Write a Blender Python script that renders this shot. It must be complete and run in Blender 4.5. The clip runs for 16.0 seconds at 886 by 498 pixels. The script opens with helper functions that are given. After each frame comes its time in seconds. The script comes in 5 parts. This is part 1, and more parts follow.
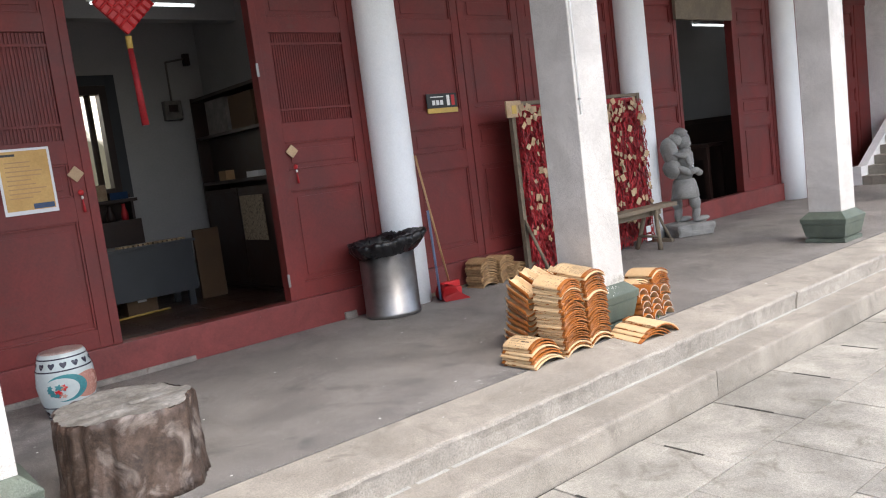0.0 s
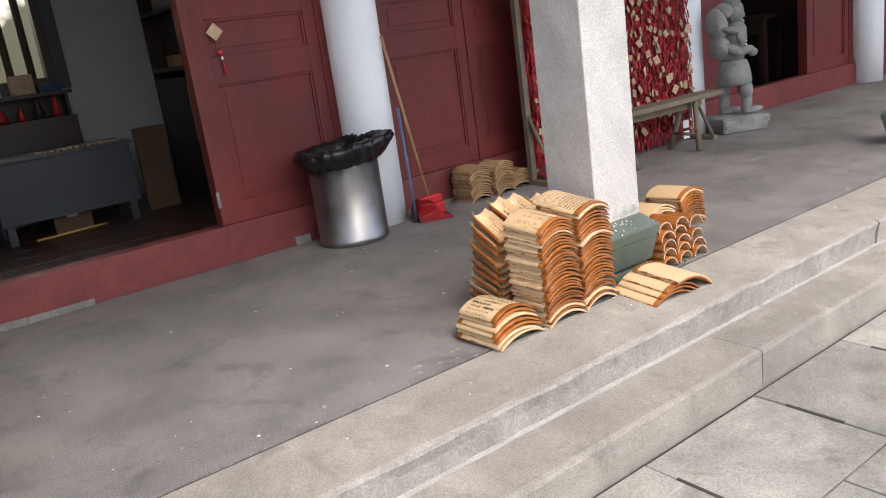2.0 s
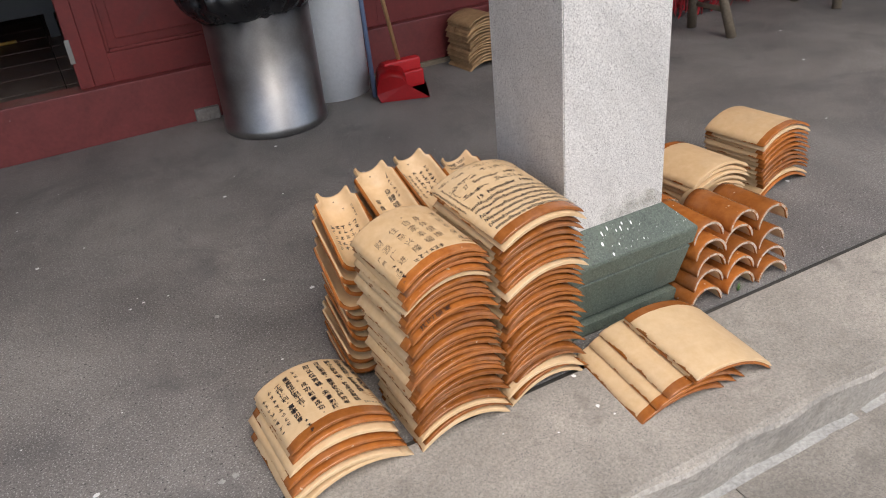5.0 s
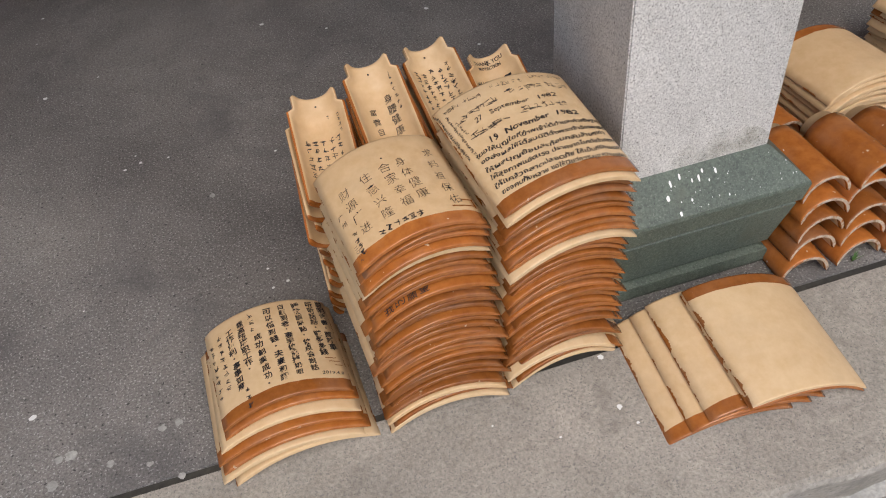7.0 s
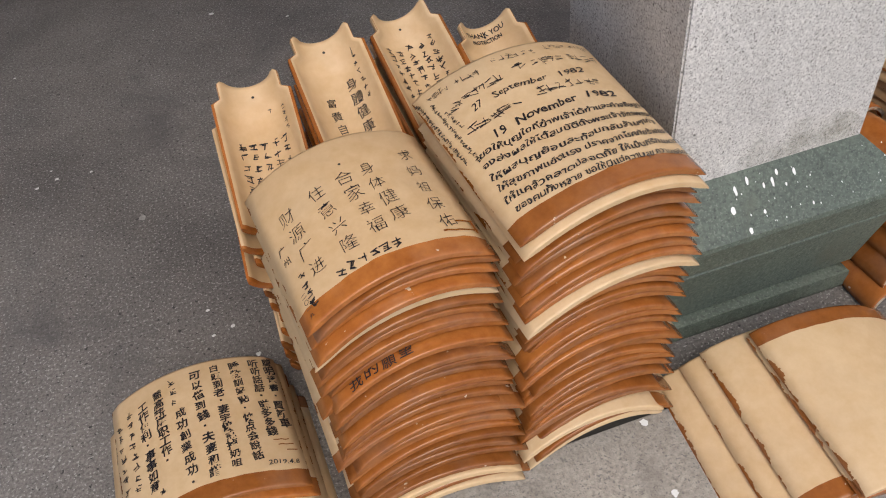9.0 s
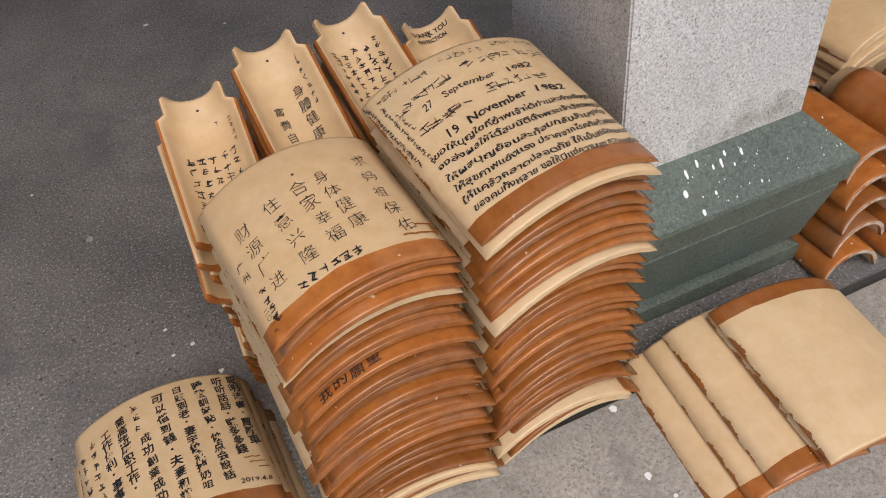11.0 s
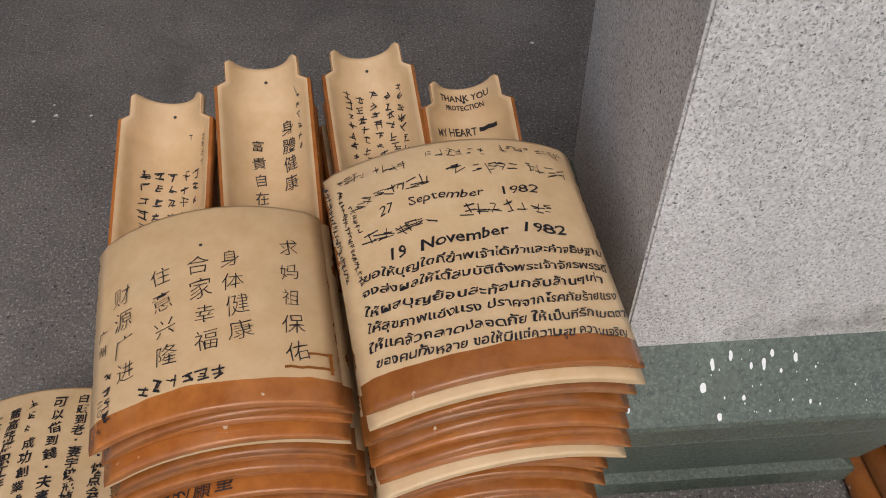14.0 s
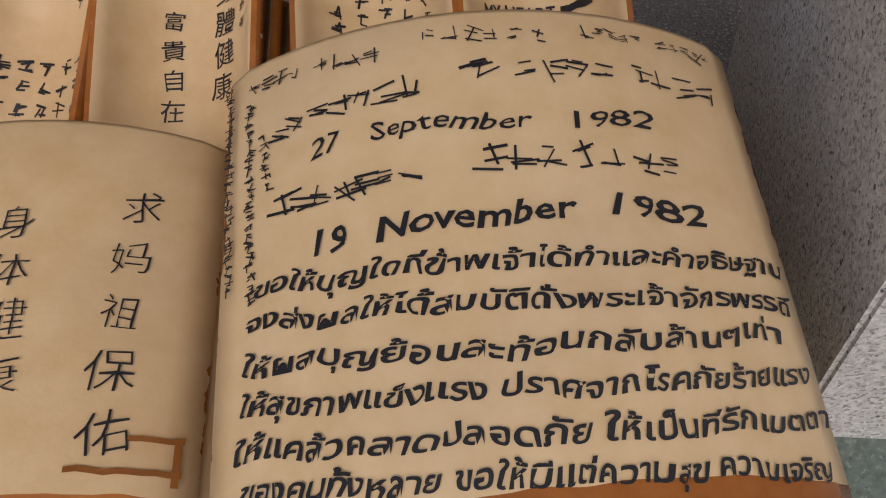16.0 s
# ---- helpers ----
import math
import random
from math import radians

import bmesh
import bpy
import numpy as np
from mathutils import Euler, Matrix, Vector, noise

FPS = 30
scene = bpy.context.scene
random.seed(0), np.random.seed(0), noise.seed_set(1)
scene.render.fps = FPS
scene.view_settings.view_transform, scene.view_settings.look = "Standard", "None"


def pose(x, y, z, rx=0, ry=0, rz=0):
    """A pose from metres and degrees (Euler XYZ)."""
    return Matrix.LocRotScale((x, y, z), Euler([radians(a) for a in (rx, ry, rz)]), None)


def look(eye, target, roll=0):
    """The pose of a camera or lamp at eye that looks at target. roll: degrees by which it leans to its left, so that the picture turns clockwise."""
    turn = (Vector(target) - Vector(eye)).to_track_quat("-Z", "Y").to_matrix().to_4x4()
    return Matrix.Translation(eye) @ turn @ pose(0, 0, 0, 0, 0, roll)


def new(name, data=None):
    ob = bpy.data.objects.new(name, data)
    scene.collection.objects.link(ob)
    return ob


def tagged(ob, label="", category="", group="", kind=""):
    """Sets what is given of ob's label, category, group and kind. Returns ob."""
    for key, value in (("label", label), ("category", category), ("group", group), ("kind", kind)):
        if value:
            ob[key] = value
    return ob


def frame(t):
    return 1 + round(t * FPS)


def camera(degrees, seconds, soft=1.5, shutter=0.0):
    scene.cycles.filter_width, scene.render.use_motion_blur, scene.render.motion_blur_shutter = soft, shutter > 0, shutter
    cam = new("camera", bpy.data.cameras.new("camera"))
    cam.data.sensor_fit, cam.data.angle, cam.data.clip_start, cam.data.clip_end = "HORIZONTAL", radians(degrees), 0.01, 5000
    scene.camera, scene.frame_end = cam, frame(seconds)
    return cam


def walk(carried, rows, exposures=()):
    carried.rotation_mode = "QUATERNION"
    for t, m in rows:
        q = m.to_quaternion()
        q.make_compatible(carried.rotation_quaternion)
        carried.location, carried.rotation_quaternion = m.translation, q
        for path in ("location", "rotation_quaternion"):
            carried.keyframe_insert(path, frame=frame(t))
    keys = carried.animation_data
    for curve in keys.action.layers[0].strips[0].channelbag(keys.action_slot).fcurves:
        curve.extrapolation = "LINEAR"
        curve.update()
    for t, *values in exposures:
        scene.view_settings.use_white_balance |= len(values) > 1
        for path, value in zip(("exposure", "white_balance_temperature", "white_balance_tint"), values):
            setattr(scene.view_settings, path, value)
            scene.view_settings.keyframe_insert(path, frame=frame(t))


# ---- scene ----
cam = camera(59.1, 16.0, 1.1)
PATH = [
    (0, (-4.231, -3.534, 1.449), (-2.977, -1.994, 1.213), -7.2),
    (0.5, (-3.846, -3.31, 1.418), (-2.645, -1.74, 1.111), -8.5),
    (1, (-3.42, -3.112, 1.418), (-2.387, -1.44, 1.047), -9.1),
    (1.5, (-3.099, -2.88, 1.42), (-2.033, -1.255, 0.949), -8.4),
    (2, (-2.793, -2.631, 1.416), (-1.687, -1.049, 0.894), -8.0),
    (2.5, (-2.408, -2.415, 1.428), (-1.423, -0.78, 0.832), -6.5),
    (3, (-2.121, -2.101, 1.401), (-1.19, -0.457, 0.742), -5.7),
    (3.5, (-1.862, -1.833, 1.41), (-0.87, -0.235, 0.731), -5.0),
    (4, (-1.492, -1.64, 1.401), (-0.531, -0.051, 0.66), -5.1),
    (4.2, (-1.396, -1.591, 1.398), (-0.452, -0.011, 0.616), -4.8),
    (6.3, (-0.402, -1.044, 1.423), (-0.058, 0.433, 0.12), -8.4),
    (6.5, (-0.417, -1.013, 1.423), (-0.092, 0.438, 0.086), -7.7),
    (7, (-0.431, -0.917, 1.411), (-0.148, 0.462, -0.009), -7.3),
    (7.5, (-0.381, -0.72, 1.227), (-0.114, 0.652, -0.204), -7.4),
    (8, (-0.356, -0.607, 1.13), (-0.082, 0.778, -0.286), -7.6),
    (8.5, (-0.361, -0.604, 1.132), (-0.063, 0.797, -0.264), -7.4),
    (9, (-0.36, -0.596, 1.138), (-0.039, 0.79, -0.268), -7.7),
    (11.3, (-0.364, -0.578, 1.141), (0.086, 0.753, -0.283), -7.6),
    (11.5, (-0.334, -0.572, 1.136), (0.123, 0.768, -0.276), -6.9),
    (12, (-0.186, -0.54, 1.124), (0.161, 0.842, -0.28), -4.7),
    (12.5, (-0.098, -0.529, 1.122), (-0.042, 0.867, -0.309), -5.5),
    (13, (-0.093, -0.491, 1.119), (-0.065, 0.887, -0.33), -3.1),
    (13.5, (-0.102, -0.414, 1.12), (-0.012, 0.945, -0.344), -3.0),
    (14, (-0.069, -0.367, 1.128), (-0.01, 0.974, -0.355), -1.5),
    (14.5, (-0.024, -0.293, 1.051), (-0.043, 1.054, -0.427), -1.5),
    (15, (0.018, -0.207, 0.954), (-0.143, 1.115, -0.538), -4.8),
    (15.5, (0.016, -0.130, 0.874), (-0.207, 1.122, -0.669), -6.4),
    (16, (0.005, -0.057, 0.826), (-0.233, 1.142, -0.757), -7.7),
]
walk(cam, [(t, look(eye, target, roll)) for t, eye, target, roll in PATH],
     exposures=[(0, 1.44), (2.5, 1.2), (4.2, 1.04), (6.3, 0.56), (9, 0.53), (12.5, 0.44), (14, 0.28), (15, 0.12), (15.5, 0.08), (16, 0.07)])

# ---- light ----
world = bpy.data.worlds.new("overcast_sky")
scene.world = world
world.use_nodes = True
wn = world.node_tree
sky = wn.nodes.new("ShaderNodeTexSky")
sky.sky_type = "NISHITA"
sky.sun_disc = False
sky.sun_elevation, sky.sun_rotation = radians(55), radians(184)
sky.air_density, sky.dust_density = 1.0, 3.0
wn.links.new(sky.outputs["Color"], wn.nodes["Background"].inputs["Color"])
wn.nodes["Background"].inputs["Strength"].default_value = 0.145
sun_data = bpy.data.lights.new("sun", "SUN")
sun_data.energy, sun_data.angle, sun_data.color = 0.78, radians(40), (1.0, 0.97, 0.92)
sun = new("sun", sun_data)
sun.matrix_world = look((0.5, -8.2, 11.6), (0, 0, 0))


# ---- materials ----
def nodes_of(name):
    m = bpy.data.materials.new(name)
    m.use_nodes = True
    t = m.node_tree
    return m, t, t.nodes["Principled BSDF"]


def node(t, kind, **values):
    n = t.nodes.new(kind)
    for key, value in values.items():
        n.inputs[key].default_value = value
    return n


def ramp(t, source, low, high, a=(0, 0, 0, 1), b=(1, 1, 1, 1)):
    r = t.nodes.new("ShaderNodeValToRGB")
    r.color_ramp.elements[0].position, r.color_ramp.elements[1].position = low, high
    r.color_ramp.elements[0].color, r.color_ramp.elements[1].color = a, b
    t.links.new(source, r.inputs["Fac"])
    return r.outputs["Color"]


def blend(t, fac, a, b, how="MIX"):
    m = t.nodes.new("ShaderNodeMix")
    m.data_type, m.blend_type = "RGBA", how
    for sock, value in ((m.inputs[0], fac), (m.inputs[6], a), (m.inputs[7], b)):
        if isinstance(value, bpy.types.NodeSocket):
            t.links.new(value, sock)
        else:
            sock.default_value = value
    return m.outputs[2]


def spot(t, kind, scale, where=None, **values):
    """A noise or voronoi texture in world metres."""
    n = node(t, kind, Scale=scale, **values)
    if where is None:
        where = t.nodes.new("ShaderNodeNewGeometry").outputs["Position"]
    t.links.new(where, n.inputs["Vector"])
    return n


def rgba(c):
    return (c[0], c[1], c[2], 1)


def surface(name, light, dark, large=1.5, fine=60.0, rough=0.6, bump=0.15, metal=0.0, speck=None, amount=0.5, grain=0.5,
            fleck=None, stain=None, stain_scale=4.0, stain_at=(0.58, 0.72), speck_scale=260.0, spread=0.0, coat=0.0, pieces=0.0):
    """A surface with broad mottling, fine grain, optional specks and stains, and a fine relief."""
    m, t, p = nodes_of(name)
    pos = t.nodes.new("ShaderNodeNewGeometry").outputs["Position"]
    broad = spot(t, "ShaderNodeTexNoise", large, pos, Detail=6.0, Roughness=0.6)
    small = spot(t, "ShaderNodeTexNoise", fine, pos, Detail=4.0, Roughness=0.7)
    col = blend(t, ramp(t, broad.outputs["Fac"], 0.3, 0.7), rgba(dark), rgba(light))
    tone = ramp(t, small.outputs["Fac"], 0.3, 0.7, rgba([1 - grain * 0.5] * 3), rgba([1 + grain * 0.35] * 3))
    col = blend(t, 1.0, col, tone, "MULTIPLY")
    if spread:
        info = t.nodes.new("ShaderNodeObjectInfo")
        col = blend(t, 1.0, col, ramp(t, info.outputs["Random"], 0.0, 1.0, rgba([1 - spread] * 3), rgba([1 + spread] * 3)), "MULTIPLY")
    if pieces:
        geo = t.nodes.new("ShaderNodeNewGeometry")
        col = blend(t, 1.0, col, ramp(t, geo.outputs["Random Per Island"], 0.0, 1.0, rgba([1 - pieces] * 3), rgba([1 + pieces * 0.7] * 3)), "MULTIPLY")
    if speck:
        grit = spot(t, "ShaderNodeTexNoise", speck_scale, pos, Detail=1.0)
        col = blend(t, ramp(t, grit.outputs["Fac"], 0.70 - amount * 0.2, 0.76 - amount * 0.2), col, rgba(speck))
    if fleck:
        grit = spot(t, "ShaderNodeTexNoise", speck_scale * 0.55, pos, Detail=2.0)
        col = blend(t, ramp(t, grit.outputs["Fac"], 0.645, 0.70), col, rgba(fleck))
    if stain:
        wide = spot(t, "ShaderNodeTexNoise", stain_scale * 0.31, pos, Detail=7.0, Roughness=0.7, Distortion=0.9)
        col = blend(t, 1.0, col, ramp(t, wide.outputs["Fac"], 0.36, 0.64, (0.80, 0.79, 0.77, 1), (1.12, 1.11, 1.09, 1)), "MULTIPLY")
        patch = spot(t, "ShaderNodeTexNoise", stain_scale, pos, Detail=8.0, Roughness=0.65, Distortion=0.6)
        col = blend(t, ramp(t, patch.outputs["Fac"], *stain_at), col, rgba(stain))
    t.links.new(col, p.inputs["Base Color"])
    p.inputs["Metallic"].default_value = metal
    p.inputs["Coat Weight"].default_value = coat
    gloss = ramp(t, broad.outputs["Fac"], 0.25, 0.75, rgba([max(rough - 0.1, 0.03)] * 3), rgba([min(rough + 0.1, 1)] * 3))
    t.links.new(gloss, p.inputs["Roughness"])
    b = node(t, "ShaderNodeBump", Strength=bump, Distance=0.004)
    t.links.new(small.outputs["Fac"], b.inputs["Height"])
    t.links.new(b.outputs["Normal"], p.inputs["Normal"])
    return m


def tile_material(name, strip, edge, half_width, half_length, side_drip=0.5, all_glazed=False):
    """Biscuit-coloured fired clay with a brown glaze that covers one end and runs down the long edges."""
    m, t, p = nodes_of(name)
    coord = t.nodes.new("ShaderNodeTexCoord")
    info = t.nodes.new("ShaderNodeObjectInfo")
    shift = t.nodes.new("ShaderNodeVectorMath")
    shift.operation = "MULTIPLY_ADD"
    t.links.new(info.outputs["Random"], shift.inputs[0])
    shift.inputs[1].default_value = (7.3, 4.1, 9.7)
    t.links.new(coord.outputs["Object"], shift.inputs[2])
    where = shift.outputs[0]
    sep = t.nodes.new("ShaderNodeSeparateXYZ")
    t.links.new(coord.outputs["Object"], sep.inputs[0])

    def sums(op, a, b):
        n = t.nodes.new("ShaderNodeMath")
        n.operation = op
        for sock, value in zip(n.inputs, (a, b)):
            if isinstance(value, bpy.types.NodeSocket):
                t.links.new(value, sock)
            else:
                sock.default_value = value
        return n.outputs[0]

    wave = spot(t, "ShaderNodeTexNoise", 9.0, where, Detail=3.0)
    wob = sums("MULTIPLY", sums("SUBTRACT", wave.outputs["Fac"], 0.5), 0.020)
    front = sums("LESS_THAN", sums("ADD", sep.outputs["Y"], wob), -half_length + strip)
    runs = spot(t, "ShaderNodeTexNoise", 14.0, where, Detail=5.0, Roughness=0.7)
    wide = sums("ABSOLUTE", sep.outputs["X"], 0.0)
    rim = sums("GREATER_THAN", sums("ADD", wide, sums("MULTIPLY", sums("SUBTRACT", runs.outputs["Fac"], 0.5), 0.06 * side_drip)), half_width - edge)
    glaze = sums("MAXIMUM", sums("MAXIMUM", front, rim), 1.0 if all_glazed else 0.0)
    mottle = spot(t, "ShaderNodeTexNoise", 35.0, where, Detail=6.0, Roughness=0.65)
    fine = spot(t, "ShaderNodeTexNoise", 420.0, where, Detail=3.0)
    clay = blend(t, ramp(t, mottle.outputs["Fac"], 0.3, 0.7), (0.60, 0.412, 0.222, 1), (0.68, 0.500, 0.300, 1))
    clay = blend(t, ramp(t, info.outputs["Random"], 0.0, 1.0), clay, blend(t, 1.0, clay, (1.0, 0.94, 0.87, 1), "MULTIPLY"))
    brown = blend(t, ramp(t, mottle.outputs["Fac"], 0.28, 0.72), (0.285, 0.085, 0.017, 1), (0.450, 0.154, 0.033, 1))
    brown = blend(t, 1.0, brown, ramp(t, info.outputs["Random"], 0.0, 1.0, (0.60, 0.61, 0.64, 1), (1.12, 1.13, 1.15, 1)), "MULTIPLY")
    chips = spot(t, "ShaderNodeTexNoise", 48.0, where, Detail=3.0)
    brown = blend(t, ramp(t, chips.outputs["Fac"], 0.72, 0.74), brown, (0.66, 0.52, 0.36, 1))
    dust = spot(t, "ShaderNodeTexNoise", 9.0, where, Detail=5.0)
    col = blend(t, glaze, clay, brown)
    col = blend(t, sums("MULTIPLY", ramp(t, dust.outputs["Fac"], 0.5, 0.75), 0.16), col, (0.40, 0.34, 0.27, 1))
    t.links.new(col, p.inputs["Base Color"])
    rough = blend(t, glaze, (0.52, 0.52, 0.52, 1), (0.20, 0.20, 0.20, 1))
    t.links.new(rough, p.inputs["Roughness"])
    b = node(t, "ShaderNodeBump", Strength=0.12, Distance=0.002)
    t.links.new(blend(t, 0.3, mottle.outputs["Fac"], fine.outputs["Fac"]), b.inputs["Height"])
    t.links.new(b.outputs["Normal"], p.inputs["Normal"])
    return m


def glow(name, colour, strength):
    m, t, p = nodes_of(name)
    p.inputs["Base Color"].default_value = rgba(colour)
    p.inputs["Emission Color"].default_value = rgba(colour)
    p.inputs["Emission Strength"].default_value = strength
    return m


floor_mat = surface("grey_floor", (0.275, 0.257, 0.243), (0.142, 0.134, 0.130), 1.9, 170, 0.66, 0.9, speck=(0.44, 0.43, 0.42), amount=0.42, grain=1.15, speck_scale=190, fleck=(0.050, 0.048, 0.047), stain=(0.100, 0.095, 0.094), stain_scale=2.6, stain_at=(0.54, 0.76))
kerb_mat = surface("pale_granite", (0.395, 0.362, 0.318), (0.275, 0.251, 0.219), 2.6, 130, 0.8, 0.8, speck=(0.20, 0.19, 0.175), amount=0.42, grain=0.65, speck_scale=230, stain=(0.185, 0.168, 0.145), stain_scale=5.0, stain_at=(0.56, 0.74), spread=0.08)
hewn_mat = surface("hewn_granite", (0.42, 0.39, 0.355), (0.32, 0.297, 0.265), 11.0, 85, 0.85, 0.9, speck=(0.24, 0.225, 0.205), amount=0.32, grain=0.6, speck_scale=120, stain=(0.20, 0.185, 0.165), stain_scale=7.0)
slab_mat = surface("paving_stone", (0.42, 0.40, 0.355), (0.25, 0.237, 0.21), 3.4, 100, 0.85, 0.7, grain=0.6, stain=(0.14, 0.13, 0.10), stain_scale=4.5, stain_at=(0.55, 0.76), spread=0.12, speck=(0.16, 0.15, 0.14), amount=0.3)
earth_mat = surface("joint_earth", (0.06, 0.055, 0.045), (0.03, 0.028, 0.025), 3, 60, 0.95, 0.4)
granite_mat = surface("pillar_granite", (0.68, 0.66, 0.64), (0.58, 0.565, 0.55), 3.0, 260, 0.7, 0.35, speck=(0.31, 0.295, 0.285), amount=0.55, grain=0.7, speck_scale=330, fleck=(0.10, 0.095, 0.09), stain=(0.47, 0.44, 0.39), stain_scale=3.5, stain_at=(0.62, 0.8))
green_mat = surface("green_stone", (0.122, 0.148, 0.118), (0.075, 0.098, 0.080), 6.0, 150, 0.55, 0.3, speck=(0.15, 0.175, 0.145), amount=0.45, grain=0.9, speck_scale=300, fleck=(0.045, 0.055, 0.048), stain=(0.085, 0.095, 0.070), stain_scale=7)
plaster_mat = surface("white_plaster", (0.89, 0.90, 0.91), (0.84, 0.85, 0.86), 1.5, 40, 0.8, 0.15, grain=0.15, stain=(0.55, 0.53, 0.50), stain_scale=2.4, stain_at=(0.66, 0.85))
column_mat = surface("column_paint", (0.93, 0.945, 0.96), (0.88, 0.90, 0.92), 2.5, 60, 0.75, 0.2, grain=0.12)
# White room plaster with the dimness of the rooms put into its colour.
dimmed_plaster_mat = surface("dimmed_room_plaster", (0.49, 0.484, 0.478), (0.41, 0.405, 0.40), 1.2, 40, 0.85, 0.15, grain=0.15)
red_mat = surface("red_paint", (0.178, 0.022, 0.020), (0.118, 0.016, 0.0145), 2.2, 45, 0.58, 0.2, grain=0.3, stain=(0.115, 0.027, 0.024), stain_scale=3.0)
sill_mat = surface("worn_red_paint", (0.20, 0.038, 0.036), (0.145, 0.029, 0.028), 3.0, 50, 0.5, 0.25, grain=0.3, stain=(0.33, 0.22, 0.20), stain_scale=9, stain_at=(0.68, 0.74))
wood_mat = surface("grey_wood", (0.21, 0.165, 0.115), (0.125, 0.10, 0.072), 5.0, 80, 0.75, 0.4, grain=0.6)
dark_wood_mat = surface("dark_wood", (0.045, 0.022, 0.016), (0.022, 0.012, 0.010), 4.0, 60, 0.45, 0.2, grain=0.4)
bar_wood_mat = surface("brown_bar_wood", (0.115, 0.080, 0.055), (0.060, 0.042, 0.030), 6.0, 70, 0.6, 0.2, grain=0.5)
pale_wood_mat = surface("pale_wood", (0.52, 0.38, 0.24), (0.36, 0.235, 0.13), 9.0, 80, 0.6, 0.2, grain=0.4, spread=0.3)
stick_mat = surface("broom_wood", (0.46, 0.27, 0.13), (0.34, 0.19, 0.09), 9.0, 90, 0.5, 0.1, grain=0.3)
bark_mat = surface("stump_wood", (0.120, 0.082, 0.064), (0.030, 0.019, 0.015), 9.0, 45, 0.42, 1.0, grain=0.9, stain=(0.36, 0.31, 0.275), stain_scale=4.2, stain_at=(0.50, 0.72))
cut_mat = surface("cut_wood", (0.31, 0.30, 0.285), (0.14, 0.13, 0.115), 7.0, 40, 0.7, 0.8, grain=0.7, stain=(0.12, 0.10, 0.085), stain_scale=8)
steel_mat = surface("brushed_steel", (0.36, 0.355, 0.35), (0.25, 0.245, 0.24), 9.0, 120, 0.40, 0.05, metal=1.0, grain=0.15)
bag_mat = surface("black_plastic", (0.012, 0.012, 0.014), (0.006, 0.006, 0.007), 8.0, 40, 0.28, 0.3, grain=0.2)
red_plastic_mat = surface("red_plastic", (0.52, 0.012, 0.016), (0.42, 0.009, 0.012), 6.0, 60, 0.4, 0.1, grain=0.15)
blue_plastic_mat = surface("blue_plastic", (0.12, 0.16, 0.26), (0.09, 0.12, 0.2), 6.0, 60, 0.4, 0.05, grain=0.15)
statue_mat = surface("carved_stone", (0.33, 0.325, 0.31), (0.20, 0.198, 0.19), 9.0, 90, 0.85, 0.9, grain=0.7, speck=(0.12, 0.12, 0.11), amount=0.4)
ribbon_mat = surface("red_ribbon", (0.40, 0.014, 0.020), (0.26, 0.008, 0.014), 14.0, 70, 0.6, 0.1, grain=0.5, pieces=0.6)
mortar_mat = surface("pale_mortar", (0.46, 0.45, 0.42), (0.33, 0.32, 0.30), 6, 90, 0.9, 0.4, grain=0.6)
step_trim_mat = surface("dull_trim_stone", (0.27, 0.245, 0.225), (0.16, 0.145, 0.135), 7.0, 90, 0.85, 0.5, grain=0.6, stain=(0.13, 0.10, 0.09), stain_scale=9)
mottled_mat = surface("mottled_cloth", (0.46, 0.37, 0.26), (0.24, 0.18, 0.12), 28.0, 60, 0.9, 0.3, grain=0.8, speck=(0.10, 0.07, 0.05), amount=0.5, speck_scale=45)
heart_mat = surface("dark_heart_enamel", (0.050, 0.045, 0.062), (0.028, 0.026, 0.042), 30, 90, 0.25, 0.05, grain=0.3)
seat_mat = surface("worn_rose_enamel", (0.34, 0.225, 0.20), (0.22, 0.14, 0.125), 22, 130, 0.35, 0.2, grain=0.6, speck=(0.42, 0.36, 0.33), amount=0.4, speck_scale=120)
moss_mat, t, p = nodes_of("dry_moss")
grow = spot(t, "ShaderNodeTexNoise", 60.0, None, Detail=6.0, Roughness=0.7)
body = spot(t, "ShaderNodeTexNoise", 16.0, None, Detail=3.0)
t.links.new(blend(t, grow.outputs["Fac"], (0.30, 0.27, 0.19, 1), (0.42, 0.39, 0.31, 1)), p.inputs["Base Color"])
p.inputs["Roughness"].default_value = 0.9
t.links.new(blend(t, ramp(t, body.outputs["Fac"], 0.36, 0.72), (0, 0, 0, 1), ramp(t, grow.outputs["Fac"], 0.25, 0.75, (0.1, 0.1, 0.1, 1), (0.85, 0.85, 0.85, 1))), p.inputs["Alpha"])
black_mat = surface("black_board", (0.016, 0.015, 0.015), (0.010, 0.010, 0.010), 6, 50, 0.4, 0.05, grain=0.2)
ink_mat = surface("marker_ink", (0.012, 0.012, 0.016), (0.02, 0.019, 0.022), 30, 100, 0.35, 0.0, grain=0.1)
white_mat = surface("white_paint_spot", (0.82, 0.82, 0.80), (0.76, 0.76, 0.74), 30, 90, 0.6, 0.1, grain=0.1)
yellow_mat = surface("yellow_paint", (0.62, 0.42, 0.10), (0.5, 0.33, 0.08), 9, 60, 0.5, 0.1, grain=0.2)
paper_mat = surface("yellowed_paper", (0.62, 0.40, 0.16), (0.50, 0.30, 0.10), 5, 60, 0.8, 0.1, grain=0.2)
white_paper_mat = surface("white_paper", (0.74, 0.74, 0.76), (0.66, 0.66, 0.68), 5, 60, 0.7, 0.1, grain=0.1)
